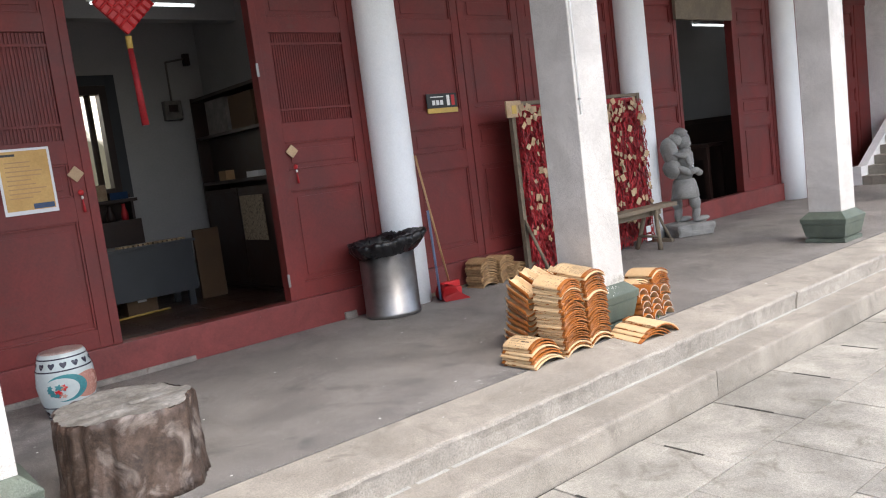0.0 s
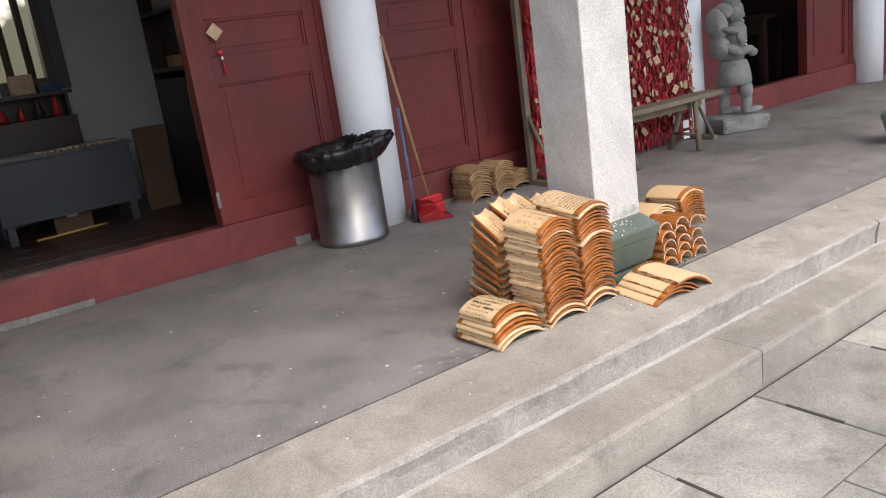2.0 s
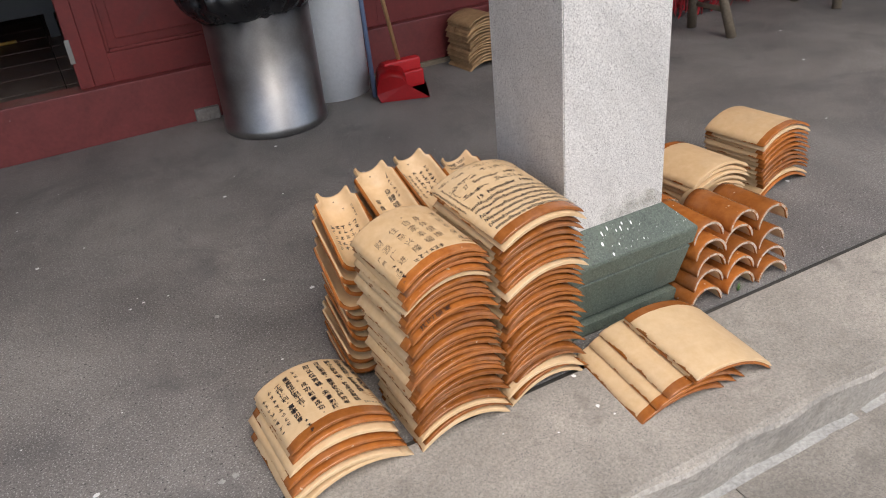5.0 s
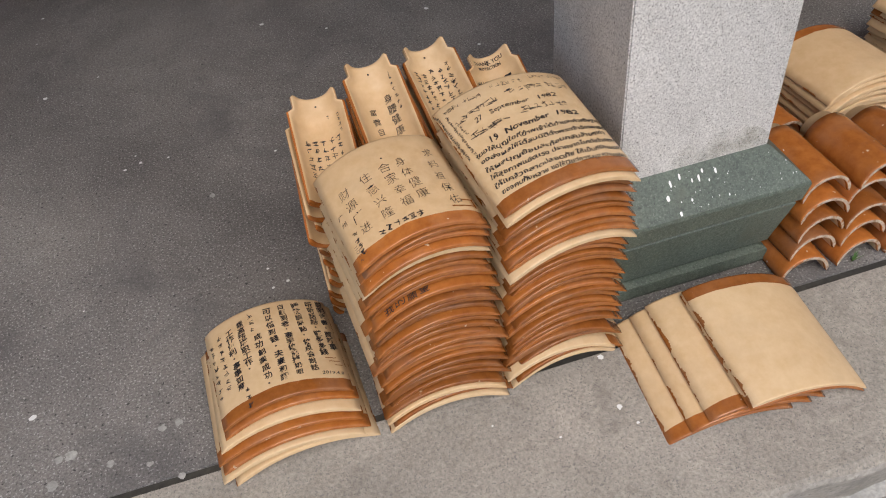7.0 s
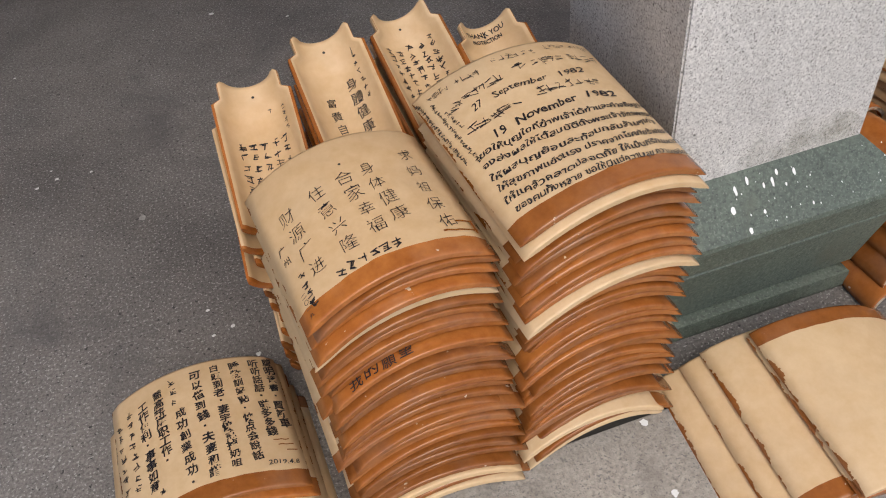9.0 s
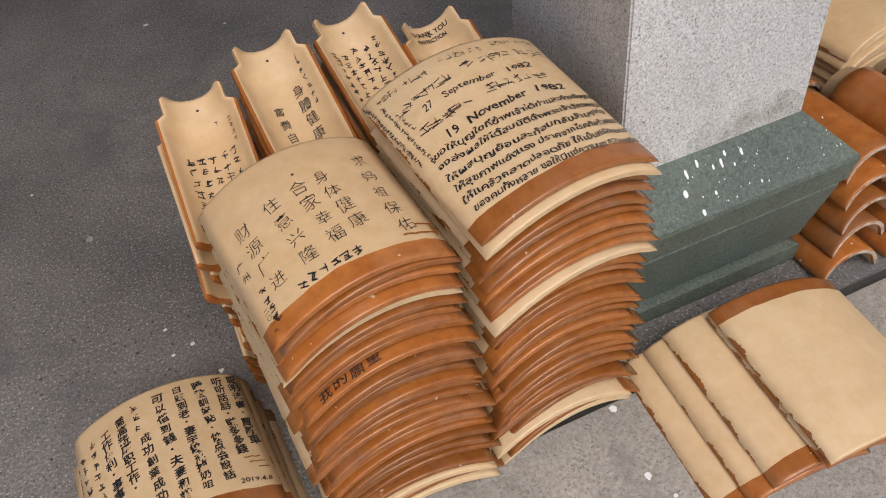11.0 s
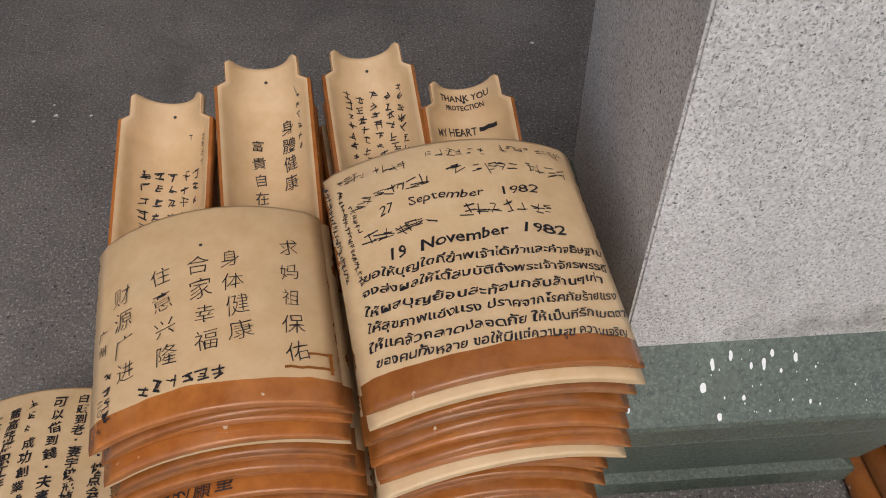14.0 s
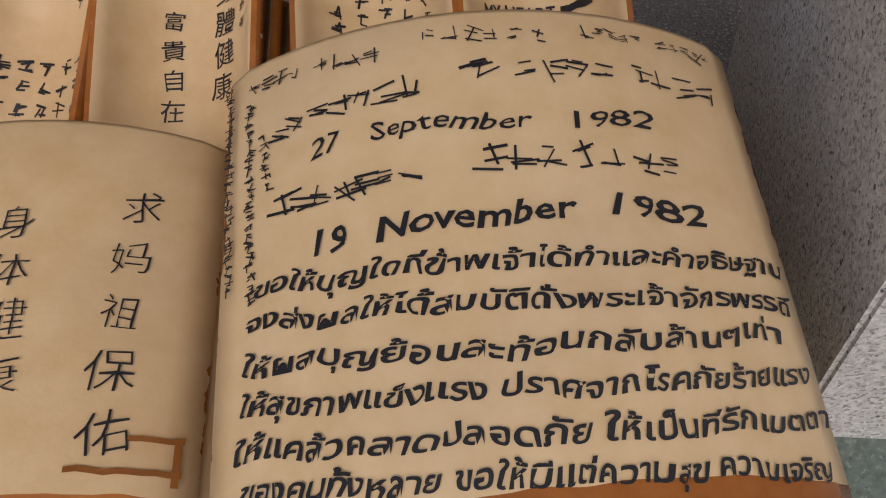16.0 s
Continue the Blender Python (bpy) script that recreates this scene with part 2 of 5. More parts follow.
desk_mat = surface("grey_laminate", (0.054, 0.060, 0.068), (0.040, 0.045, 0.052), 3, 50, 0.5, 0.05, grain=0.1)
card_mat = surface("cardboard", (0.135, 0.080, 0.044), (0.095, 0.057, 0.031), 4, 60, 0.85, 0.1, grain=0.2)
room_floor_mat = surface("brown_floor_tile", (0.090, 0.042, 0.026), (0.058, 0.028, 0.019), 3, 50, 0.35, 0.1, grain=0.25, spread=0.15)
porcelain_mat = surface("white_porcelain", (0.50, 0.55, 0.55), (0.41, 0.465, 0.47), 8, 60, 0.22, 0.05, grain=0.1)
pink_mat = surface("pink_enamel", (0.48, 0.25, 0.20), (0.40, 0.20, 0.16), 25, 120, 0.25, 0.1, grain=0.5)
blue_glaze_mat = surface("blue_enamel", (0.03, 0.07, 0.16), (0.02, 0.05, 0.12), 12, 60, 0.2, 0.05, grain=0.2)
teal_mat = surface("teal_enamel", (0.06, 0.24, 0.26), (0.04, 0.17, 0.2), 14, 60, 0.2, 0.05, grain=0.3)
leaf_mat = surface("grass_blade", (0.07, 0.16, 0.03), (0.05, 0.11, 0.02), 20, 60, 0.6, 0.1, grain=0.2)
rim_tile_mat = tile_material("roof_tile_with_glazed_rim", 0.026, 0.004, 0.142, 0.134, 0.6)
flat_tile_mat = tile_material("glazed_roof_tile", 0.030, 0.001, 0.142, 0.134, 0.5)
top_tile_mat = tile_material("broad_glazed_roof_tile", 0.029, 0.0012, 0.1445, 0.140, 0.42)
outer_tile_mat = tile_material("brown_glaze", 0.03, 0.0, 0.063, 0.115, 0.15, True)
cover_tile_mat = tile_material("glazed_cover_tile", 0.004, 0.002, 0.063, 0.115, 0.16)
dusty_mat = surface("dusty_fired_clay", (0.47, 0.305, 0.155), (0.27, 0.150, 0.066), 14.0, 160, 0.75, 0.3, grain=0.5, spread=0.22, stain=(0.24, 0.12, 0.05), stain_scale=9, stain_at=(0.58, 0.70))
chipped_mat = surface("chipped_pale_rim", (0.62, 0.55, 0.47), (0.40, 0.25, 0.14), 60.0, 300, 0.3, 0.6, grain=0.6, stain=(0.36, 0.13, 0.03), stain_scale=45, stain_at=(0.56, 0.60))


# ---- mesh helpers ----
def done(bm, name):
    me = bpy.data.meshes.new(name)
    bmesh.ops.recalc_face_normals(bm, faces=bm.faces)
    bm.to_mesh(me)
    bm.free()
    return me


def part(name, bm, material, parent=None, label=""):
    """Links a bmesh as one mesh object, under a thing or a part if one is given."""
    me = done(bm, name)
    for m in material if isinstance(material, (list, tuple)) else [material]:
        me.materials.append(m)
    ob = new(name, me)
    if parent is not None:
        ob.parent = parent
    return tagged(ob, label)


def thing(name, label, category, group="", kind="", at=None):
    ob = new(name)
    ob.empty_display_size = 0.05
    if at is not None:
        ob.matrix_basis = at
    return tagged(ob, label, category, group, kind)


def box(bm, x0, x1, y0, y1, z0, z1, bevel=0.0, m=None):
    made = bmesh.ops.create_cube(bm, size=1.0, matrix=Matrix.LocRotScale(((x0 + x1) / 2, (y0 + y1) / 2, (z0 + z1) / 2), None, (x1 - x0, y1 - y0, z1 - z0)))
    verts = made["verts"]
    if bevel:
        edges = list({e for v in verts for e in v.link_edges})
        verts = list({v for v in verts} | set(bmesh.ops.bevel(bm, geom=edges, offset=bevel, segments=2, affect="EDGES", profile=0.6)["verts"]))
        verts = [v for v in verts if v.is_valid]
    if m is not None:
        bmesh.ops.transform(bm, matrix=m, verts=verts)
    return bm


def boxed(*args, **kw):
    return box(bmesh.new(), *args, **kw)


def lathe(bm, profile, steps=32, at=(0, 0, 0), smooth=True):
    """A turned form from (radius, height) pairs, closed at both ends where the radius is 0."""
    rings = []
    for r, z in profile:
        if r < 1e-6:
            rings.append([bm.verts.new((at[0], at[1], at[2] + z))])
        else:
            rings.append([bm.verts.new((at[0] + r * math.cos(a), at[1] + r * math.sin(a), at[2] + z)) for a in (2 * math.pi * i / steps for i in range(steps))])
    for a, b in zip(rings, rings[1:]):
        for i in range(steps):
            j = (i + 1) % steps
            if len(a) == 1 and len(b) > 1:
                f = bm.faces.new((a[0], b[i], b[j]))
            elif len(b) == 1 and len(a) > 1:
                f = bm.faces.new((a[i], a[j], b[0]))
            elif len(a) > 1:
                f = bm.faces.new((a[i], a[j], b[j], b[i]))
            else:
                continue
            f.smooth = smooth
    return bm


def rod(bm, a, b, r0, r1=None, steps=10):
    """A tapered round bar from a to b."""
    a, b = Vector(a), Vector(b)
    made = bmesh.ops.create_cone(bm, cap_ends=True, segments=steps, radius1=r0, radius2=r0 if r1 is None else r1, depth=(b - a).length)
    turn = (b - a).to_track_quat("Z", "Y").to_matrix().to_4x4()
    bmesh.ops.transform(bm, matrix=Matrix.Translation((a + b) / 2) @ turn, verts=made["verts"])
    for f in {f for v in made["verts"] for f in v.link_faces}:
        f.smooth = len(f.verts) == 4
    return bm


def blob(bm, at, size, turn=(0, 0, 0), rough=0.0, seed=0.0):
    """A rounded lump."""
    made = bmesh.ops.create_icosphere(bm, subdivisions=3, radius=1.0)
    m = Matrix.LocRotScale(at, Euler([radians(a) for a in turn]), size)
    for v in made["verts"]:
        if rough:
            v.co *= 1 + rough * noise.noise(v.co * 2.3 + Vector((seed, 0, 0)))
        v.co = m @ v.co
    for f in {f for v in made["verts"] for f in v.link_faces}:
        f.smooth = True
    return bm


def slabs(bm, quads):
    for q in quads:
        bm.faces.new([bm.verts.new(p) for p in q])
    return bm


# ---- the large structure ----
WALL, BAY, COL0, PIL0 = 2.895, 4.1, 0.47, 0.343
GROUND, STEP = -0.375, -0.19
KERB_FALL = 0.09
ROOM_FLOOR = 0.10

ground = tagged(part("ground", slabs(bmesh.new(), [[(-3000, -3000, -0.40), (3000, -3000, -0.40), (3000, 3000, -0.40), (-3000, 3000, -0.40)]]), earth_mat), "courtyard ground under the grey paving slabs", "ground", kind="structure")
floor = tagged(part("floor", boxed(-8, 13, 0.036, 3.05, -0.3, 0.0), floor_mat), "dark grey stone floor of the open gallery, worn and spotted", "floor", kind="structure")
ceiling = tagged(part("ceiling", boxed(-8, 13, -1.25, 7.4, 4.3, 4.5), plaster_mat), "plain roof underside over the gallery", "ceiling", kind="structure")

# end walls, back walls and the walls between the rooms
for name, dims, mat in (("wall_back_1", (-8, -2.62, 6.9, 7.1, 0, 4.3), dimmed_plaster_mat), ("wall_back_2", (-0.92, 13, 6.9, 7.1, 0, 4.3), dimmed_plaster_mat),
                        ("wall_back_3", (-2.62, -0.92, 6.9, 7.1, 0, 1.47), dimmed_plaster_mat), ("wall_back_4", (-2.62, -0.92, 6.9, 7.1, 2.86, 4.3), dimmed_plaster_mat),
                        ("wall_side_1", (0.38, 0.56, 3.06, 6.9, 0, 4.3), dimmed_plaster_mat), ("wall_side_2", (-3.76, -3.6, 3.06, 6.9, 0, 4.3), dimmed_plaster_mat),
                        ("wall_side_3", (4.48, 4.66, 3.06, 6.9, 0, 4.3), dimmed_plaster_mat), ("wall_side_4", (8.6, 8.76, 3.06, 6.9, 0, 4.3), dimmed_plaster_mat),
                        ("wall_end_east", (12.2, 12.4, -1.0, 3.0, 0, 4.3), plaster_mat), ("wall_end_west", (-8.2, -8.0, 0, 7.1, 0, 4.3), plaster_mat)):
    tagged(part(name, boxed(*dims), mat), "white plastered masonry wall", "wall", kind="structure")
for name, x0, x1 in (("room_floor_1", -3.6, 0.38), ("room_floor_3", 4.66, 8.6)):
    tagged(part(name, boxed(x0, x1, 3.06, 6.9, -0.05, ROOM_FLOOR - 0.008), earth_mat), "dark bed of the brown tiled room floor", "floor", kind="structure")
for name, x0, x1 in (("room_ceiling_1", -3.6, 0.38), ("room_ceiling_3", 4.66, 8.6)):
    tagged(part(name, boxed(x0, x1, 3.06, 6.9, 3.72, 3.82), dimmed_plaster_mat), "dim white ceiling of the room", "ceiling", kind="structure")


def leaf(name, x0, x1, label, lattice=True):
    """A red panelled door leaf: stiles, rails, two recessed panels and a grille above."""
    ob = thing(name, label, "door", "door leaves", "structure", pose(x0, 2.955, 0.285))
    w = x1 - x0
    for a in (0.0, w - 0.10):
        part("stile", boxed(a, a + 0.10, 0, 0.05, 0, 3.0, bevel=0.004), red_mat, ob)
    for z0, z1 in ((0.0, 0.15), (1.01, 1.20), (1.46, 1.64), (2.46, 2.60), (2.86, 3.0)):
        part("rail", boxed(0.10, w - 0.10, 0.002, 0.048, z0, z1, bevel=0.003), red_mat, ob)
    for z0, z1 in ((0.15, 1.01), (1.20, 1.46), (2.60, 2.86)) + (() if lattice else ((1.64, 2.46),)):
        bm = boxed(0.10, w - 0.10, 0.026, 0.036, z0, z1)
        for a0, a1, c0, c1 in ((0.10, 0.118, z0, z1), (w - 0.118, w - 0.10, z0, z1), (0.118, w - 0.118, z0, z0 + 0.018), (0.118, w - 0.118, z1 - 0.018, z1)):
            box(bm, a0, a1, 0.010, 0.026, c0, c1, bevel=0.004)
        box(bm, 0.16, w - 0.16, 0.018, 0.027, z0 + 0.06, z1 - 0.06, bevel=0.004)
        part("panel", bm, red_mat, ob)
    if lattice:
        part("grille_backing", boxed(0.10, w - 0.10, 0.030, 0.036, 1.64, 2.46), red_mat, ob)
        count = int((w - 0.2) / 0.026)
        bar = done(boxed(-0.0055, 0.0055, 0.019, 0.029, 1.645, 2.455), "grille_bar")
        bar.materials.append(red_mat)
        for i in range(count):
            b = new("grille_bar", bar)
            b.parent, b.location = ob, (0.113 + (w - 0.226) * i / (count - 1), 0, 0)
        for z in (1.75, 2.35):
            part("grille_rail", boxed(0.10, w - 0.10, 0.006, 0.010, z, z + 0.02), red_mat, ob)
    return ob


def bay(n, x0, leaves, opening):
    """One bay of the door wall: sill, jamb posts, head and leaves."""
    a, b = x0 + 0.10, x0 + BAY - 0.10
    cut = [(a, b)]
    sill = tagged(part("threshold_%d" % n, boxed(a, b, WALL, 3.04, 0, 0.285, bevel=0.006), sill_mat), "high red-painted threshold beam with scuffed paint", "threshold", kind="structure")
    tagged(part("door_head_%d" % n, boxed(a, b, 2.93, 3.04, 3.285, 4.3), red_mat), "red-painted beam and boards over the doors", "beam", kind="structure")
    for i, (l0, l1) in enumerate(leaves):
        leaf("door_%d" % (n * 10 + i), l0, l1, "dark red panelled wooden door leaf, shut", n == 1)
    return sill


bay(1, COL0 - BAY, [(-3.42, -2.44), (-0.76, 0.22)], (-2.44, -0.76))
bay(2, COL0, [(0.74, 1.66), (1.67, 2.59), (2.60, 3.52), (3.53, 4.32)], None)
bay(3, COL0 + BAY, [(4.82, 5.78), (7.36, 8.38)], (5.80, 7.32))
bay(4, COL0 + 2 * BAY, [(8.94, 9.86), (9.87, 10.79), (10.80, 11.72)], None)
bay(0, COL0 - 2 * BAY, [(-7.5, -6.5), (-6.49, -5.49), (-5.48, -4.48)], None)
for n, (x0, x1) in enumerate(((-0.83, -0.76), (-2.44, -2.37), (5.73, 5.80), (7.29, 7.36), (0.22, 0.36), (0.58, 0.74), (-3.6, -3.42), (4.32, 4.46), (4.68, 4.82), (8.38, 8.56), (8.78, 8.94), (11.72, 12.2), (-4.48, -3.8))):
    tagged(part("door_post_%d" % n, boxed(x0, x1, 2.945, 3.07, 0.285, 3.285, bevel=0.005), red_mat), "red-painted door post", "post", kind="structure")
for n, (x, z) in enumerate(((-0.835, 2.35), (-0.835, 0.42))):
    tagged(part("hinge", boxed(x - 0.004, x + 0.02, 2.937, 2.947, z, z + 0.12, bevel=0.002), steel_mat), "small worn steel hinge on the red door post", "hinge")
tagged(part("skirting_stone", boxed(-3.6, -1.83, 2.868, 2.894, 0, 0.045, bevel=0.004), step_trim_mat), "narrow pale stone strip along the threshold", "trim", kind="structure")
tagged(part("skirting_block", boxed(-0.32, -0.19, 2.862, 2.894, 0, 0.07, bevel=0.004), step_trim_mat), "chipped pale stone block at the threshold", "trim", kind="structure")
tagged(part("skirting_board", boxed(0.70, 4.35, 2.872, 2.894, 0, 0.03, bevel=0.003), wood_mat), "thin weathered strip along the threshold", "trim", kind="structure")

# white round columns in the door wall
col_me = done(lathe(bmesh.new(), [(0, 0), (0.21, 0), (0.212, 1.2), (0.21, 2.6), (0.2, 4.3), (0, 4.3)], 48), "column")
col_me.materials.append(column_mat)
for i in range(-1, 3):
    c = new("column_%d" % (i + 2), col_me)
    c.location = (COL0 + i * BAY, 2.85, 0)
    tagged(c, "white-painted round column set in the door wall", "column", "round columns", "structure")


def frustum(bm, levels):
    """A square form through (half width, height) levels."""
    rings = [[bm.verts.new((sx * h, sy * h, z)) for sx, sy in ((-1, -1), (1, -1), (1, 1), (-1, 1))] for h, z in levels]
    for a, b in zip(rings, rings[1:]):
        for i in range(4):
            bm.faces.new((a[i], a[(i + 1) % 4], b[(i + 1) % 4], b[i]))
    bm.faces.new(rings[0][::-1])
    bm.faces.new(rings[-1])
    return bm


def pillar(x):
    ob = thing("granite_pillar", "square speckled granite pillar on a green stone base", "pillar", "gallery pillars", "structure", pose(x, PIL0, 0))
    bm = frustum(bmesh.new(), [(0.1725, 0.335), (0.1725, 4.3)])
    bmesh.ops.bevel(bm, geom=[e for e in bm.edges if abs(e.verts[0].co.z - e.verts[1].co.z) > 1], offset=0.003, segments=2, affect="EDGES")
    part("shaft", bm, granite_mat, ob, "grey and white speckled granite shaft")
    bm = frustum(bmesh.new(), [(0.210, 0.0), (0.214, 0.010), (0.212, 0.040), (0.188, 0.047), (0.188, 0.062)])
    part("plinth", bm, green_mat, ob)
    bm = frustum(bmesh.new(), [(0.202, 0.062), (0.208, 0.068), (0.234, 0.196), (0.230, 0.200), (0.230, 0.205), (0.240, 0.209), (0.247, 0.256), (0.245, 0.264), (0.178, 0.329), (0.172, 0.334)])
    part("base_block", bm, green_mat, ob, "green stone base block with flared sides")
    return ob


near_pillar = pillar(PIL0)
for i in (-1, 1, 2):
    pillar(PIL0 + i * BAY - (0.10 if i < 0 else 0.0))
# a pale cable pipe that runs down the edge of the pillar
cable = thing("cable_pipe", "thin white cable pipe clipped to the granite pillar", "pipe", at=pose(0.205, 0.166, 0))
part("pipe", rod(bmesh.new(), (0, 0, 1.62), (0, 0, 4.3), 0.007), plaster_mat, cable)
for z in (1.72, 2.6, 3.5):
    part("clip", boxed(-0.014, 0.014, -0.009, 0.008, z, z + 0.014, bevel=0.002), steel_mat, cable)

# kerb and step of long granite blocks
kerb = thing("kerb", "edge of long pale granite blocks with rough-hewn faces", "kerb", kind="structure")
step = thing("step", "low step of long pale granite blocks", "step", kind="structure")
rng = random.Random(5)


def hewn(x0, x1, y0, y1, z0, z1, rough, seed, under=0.0, fall=0.0):
    """A long stone block with a slightly uneven hewn front and worn front edge."""
    bm = bmesh.new()
    n = max(2, int((x1 - x0) / 0.06))
    edge = z1 + fall * (y0 - y1)
    prof = [(y1, z1), (y0 + 0.022, edge + fall * 0.022), (y0 + 0.005, edge - 0.005), (y0, edge - 0.020), (y0 + under * 0.35, edge - 0.07), (y0 + under, z0), (y1, z0)]
    rings = []
    for i in range(n + 1):
        x = x0 + (x1 - x0) * i / n
        ring = []
        for k, (y, z) in enumerate(prof):
            d = noise.noise(Vector((x * 7 + seed, y * 5, z * 9))) * rough if k in (2, 3, 4, 5) else 0
            ring.append(bm.verts.new((x, y + d, z + (d * 0.3 if k in (1, 2, 3) else 0))))
        rings.append(ring)
    for a, b in zip(rings, rings[1:]):
        for k in range(len(prof)):
            j = (k + 1) % len(prof)
            bm.faces.new((a[k], a[j], b[j], b[k])).material_index = 1 if k in (2, 3, 4) else 0
    bm.faces.new(rings[0])
    bm.faces.new(rings[-1][::-1])
    return bm


joints = [-9.2, -4.6, 2.05, 3.95, 5.9, 7.8, 9.8, 12.0]
for i, (a, b) in enumerate(zip(joints, joints[1:])):
    off = 0.012 if i % 2 else 0.0
    part("kerb_stone", hewn(a + 0.0018, b - 0.0018, -0.405 + off, 0.016, -0.28, 0.0, 0.013 if i < 2 else 0.009, i * 3.1, 0.030, KERB_FALL), [kerb_mat, hewn_mat], kerb)
joints = [-8.3, -3.9, 0.285, 3.2, 4.5, 6.6, 8.4, 10.4, 12.0]
for i, (a, b) in enumerate(zip(joints, joints[1:])):
    part("step_stone", hewn(a + 0.002, b - 0.002, -0.692, -0.25, -0.40, STEP, 0.006, 40 + i * 1.7), [kerb_mat, kerb_mat], step)
tagged(part("kerb_bed", boxed(-9, 12, -0.24, 0.02, -0.4, -0.283), earth_mat), "dark bed under the granite kerb", "ground", kind="structure")

tagged(part("joint_dirt", boxed(-8, 12, 0.0165, 0.0355, -0.28, -0.006), earth_mat), "dark dirt in the joint between floor and kerb", "ground", kind="structure")
tagged(part("foot_joint_dirt", boxed(-8, 12, -0.7135, -0.6985, -0.39, GROUND - 0.008), earth_mat), "dark dirt in the joint at the foot of the step", "ground", kind="structure")

# stair at the far end of the gallery
stair = thing("far_stair", "grey stone stair beside a white sloping wall", "stair", kind="structure", at=pose(10.35, 0, 0))
for i in range(6):
    part("tread", boxed(0.28 * i, 1.85, 0.4, 2.42, 0.16 * i, 0.16 * (i + 1), bevel=0.006), kerb_mat, stair)
bm = bmesh.new()
a = [(0.0, 0.0), (0.2, 0.0), (1.85, 0.95), (1.85, 1.25), (0.25, 0.33), (0.0, 0.33)]
lo, hi = [bm.verts.new((x, 2.43, z)) for x, z in a], [bm.verts.new((x, 2.58, z)) for x, z in a]
bm.faces.new(lo), bm.faces.new(hi[::-1])
for i in range(6):
    bm.faces.new((lo[i], lo[(i + 1) % 6], hi[(i + 1) % 6], hi[i]))
part("cheek_wall", bm, plaster_mat, stair, "white sloping cheek wall")

# window in the back wall of the first room
window = thing("window_1", "dark wooden window with upright bars and daylight behind", "window", kind="structure", at=pose(-2.62, 6.9, 1.47))
for x0, x1, z0, z1 in ((0, 0.09, 0, 1.39), (1.61, 1.70, 0, 1.39), (0.09, 1.61, 0, 0.09), (0.09, 1.61, 1.28, 1.39)):
    part("frame", boxed(x0, x1, -0.03, 0.14, z0, z1, bevel=0.004), dark_wood_mat, window)
for i in range(7):
    part("bar", rod(bmesh.new(), (0.22 + 0.21 * i, 0.05, 0.09), (0.22 + 0.21 * i, 0.05, 1.28), 0.040, steps=12), bar_wood_mat, window)
for x0, x1, z0, z1 in ((-0.13, -0.002, -0.05, 1.52), (1.702, 1.83, -0.05, 1.52), (-0.002, 1.702, 1.392, 1.52)):
    part("surround", boxed(x0, x1, -0.02, -0.001, z0, z1, bevel=0.003), desk_mat, window, "dull grey painted surround")
part("sill", boxed(-0.05, 1.75, -0.12, 0.0, -0.05, 0.0, bevel=0.004), dark_wood_mat, window)
# Emissive backdrop sheet; its glow and bright upper colour stand for daylight outside.
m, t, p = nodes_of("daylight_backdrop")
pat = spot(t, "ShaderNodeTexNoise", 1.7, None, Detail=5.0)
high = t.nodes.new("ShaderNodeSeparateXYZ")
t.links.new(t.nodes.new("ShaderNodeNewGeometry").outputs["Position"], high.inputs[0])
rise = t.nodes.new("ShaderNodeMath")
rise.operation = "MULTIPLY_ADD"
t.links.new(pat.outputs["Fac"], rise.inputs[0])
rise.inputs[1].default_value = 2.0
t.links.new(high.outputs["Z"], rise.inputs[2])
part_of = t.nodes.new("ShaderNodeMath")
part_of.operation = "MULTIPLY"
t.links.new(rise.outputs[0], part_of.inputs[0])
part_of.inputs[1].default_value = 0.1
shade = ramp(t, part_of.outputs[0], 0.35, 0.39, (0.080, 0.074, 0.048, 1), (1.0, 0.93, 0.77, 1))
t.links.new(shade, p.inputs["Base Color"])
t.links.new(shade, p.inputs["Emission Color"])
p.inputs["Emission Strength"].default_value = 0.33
tagged(part("backdrop", slabs(bmesh.new(), [[(-8, 12, -0.4), (6, 12, -0.4), (6, 12, 7), (-8, 12, 7)]]), m), "glowing backdrop coloured as daylit greenery outside the window", "backdrop", kind="structure")
bm, x = bmesh.new(), -6.0
while x < 10.0:
    n = rng.uniform(0.04, 0.22)
    box(bm, x, x + n, -0.396 - rng.uniform(0, 0.006), -0.36, STEP - 0.004, STEP + rng.uniform(0.0012, 0.004))
    x += n + (rng.uniform(0.01, 0.06) if rng.random() < 0.15 else 0.001)
tagged(part("mortar_line", bm, mortar_mat), "thin ragged pale mortar line between kerb and step", "trim", kind="structure")
bm = bmesh.new()
rim = []
for k in range(40):
    a = 2 * math.pi * k / 40
    s = 1 + 0.35 * noise.noise(Vector((math.cos(a) * 2.2, math.sin(a) * 2.2, 4)))
    rim.append(bm.verts.new((0.405 + 0.11 * math.cos(a) * s, PIL0 - 0.1732, max(0.337, 0.350 + 0.05 * math.sin(a) * s))))
bm.faces.new(rim)
tagged(part("moss_stain", bm, moss_mat), "dry yellowish moss stain at the foot of the pillar", "stain")


# ---- tiles ----
FLAT_W, FLAT_L, FLAT_T, FLAT_RISE = 0.284, 0.268, 0.0102, 0.048
FLAT_R = (FLAT_W ** 2 / 8 + FLAT_RISE ** 2 / 2) / FLAT_RISE
FLAT_HALF = math.asin(FLAT_W / 2 / FLAT_R)


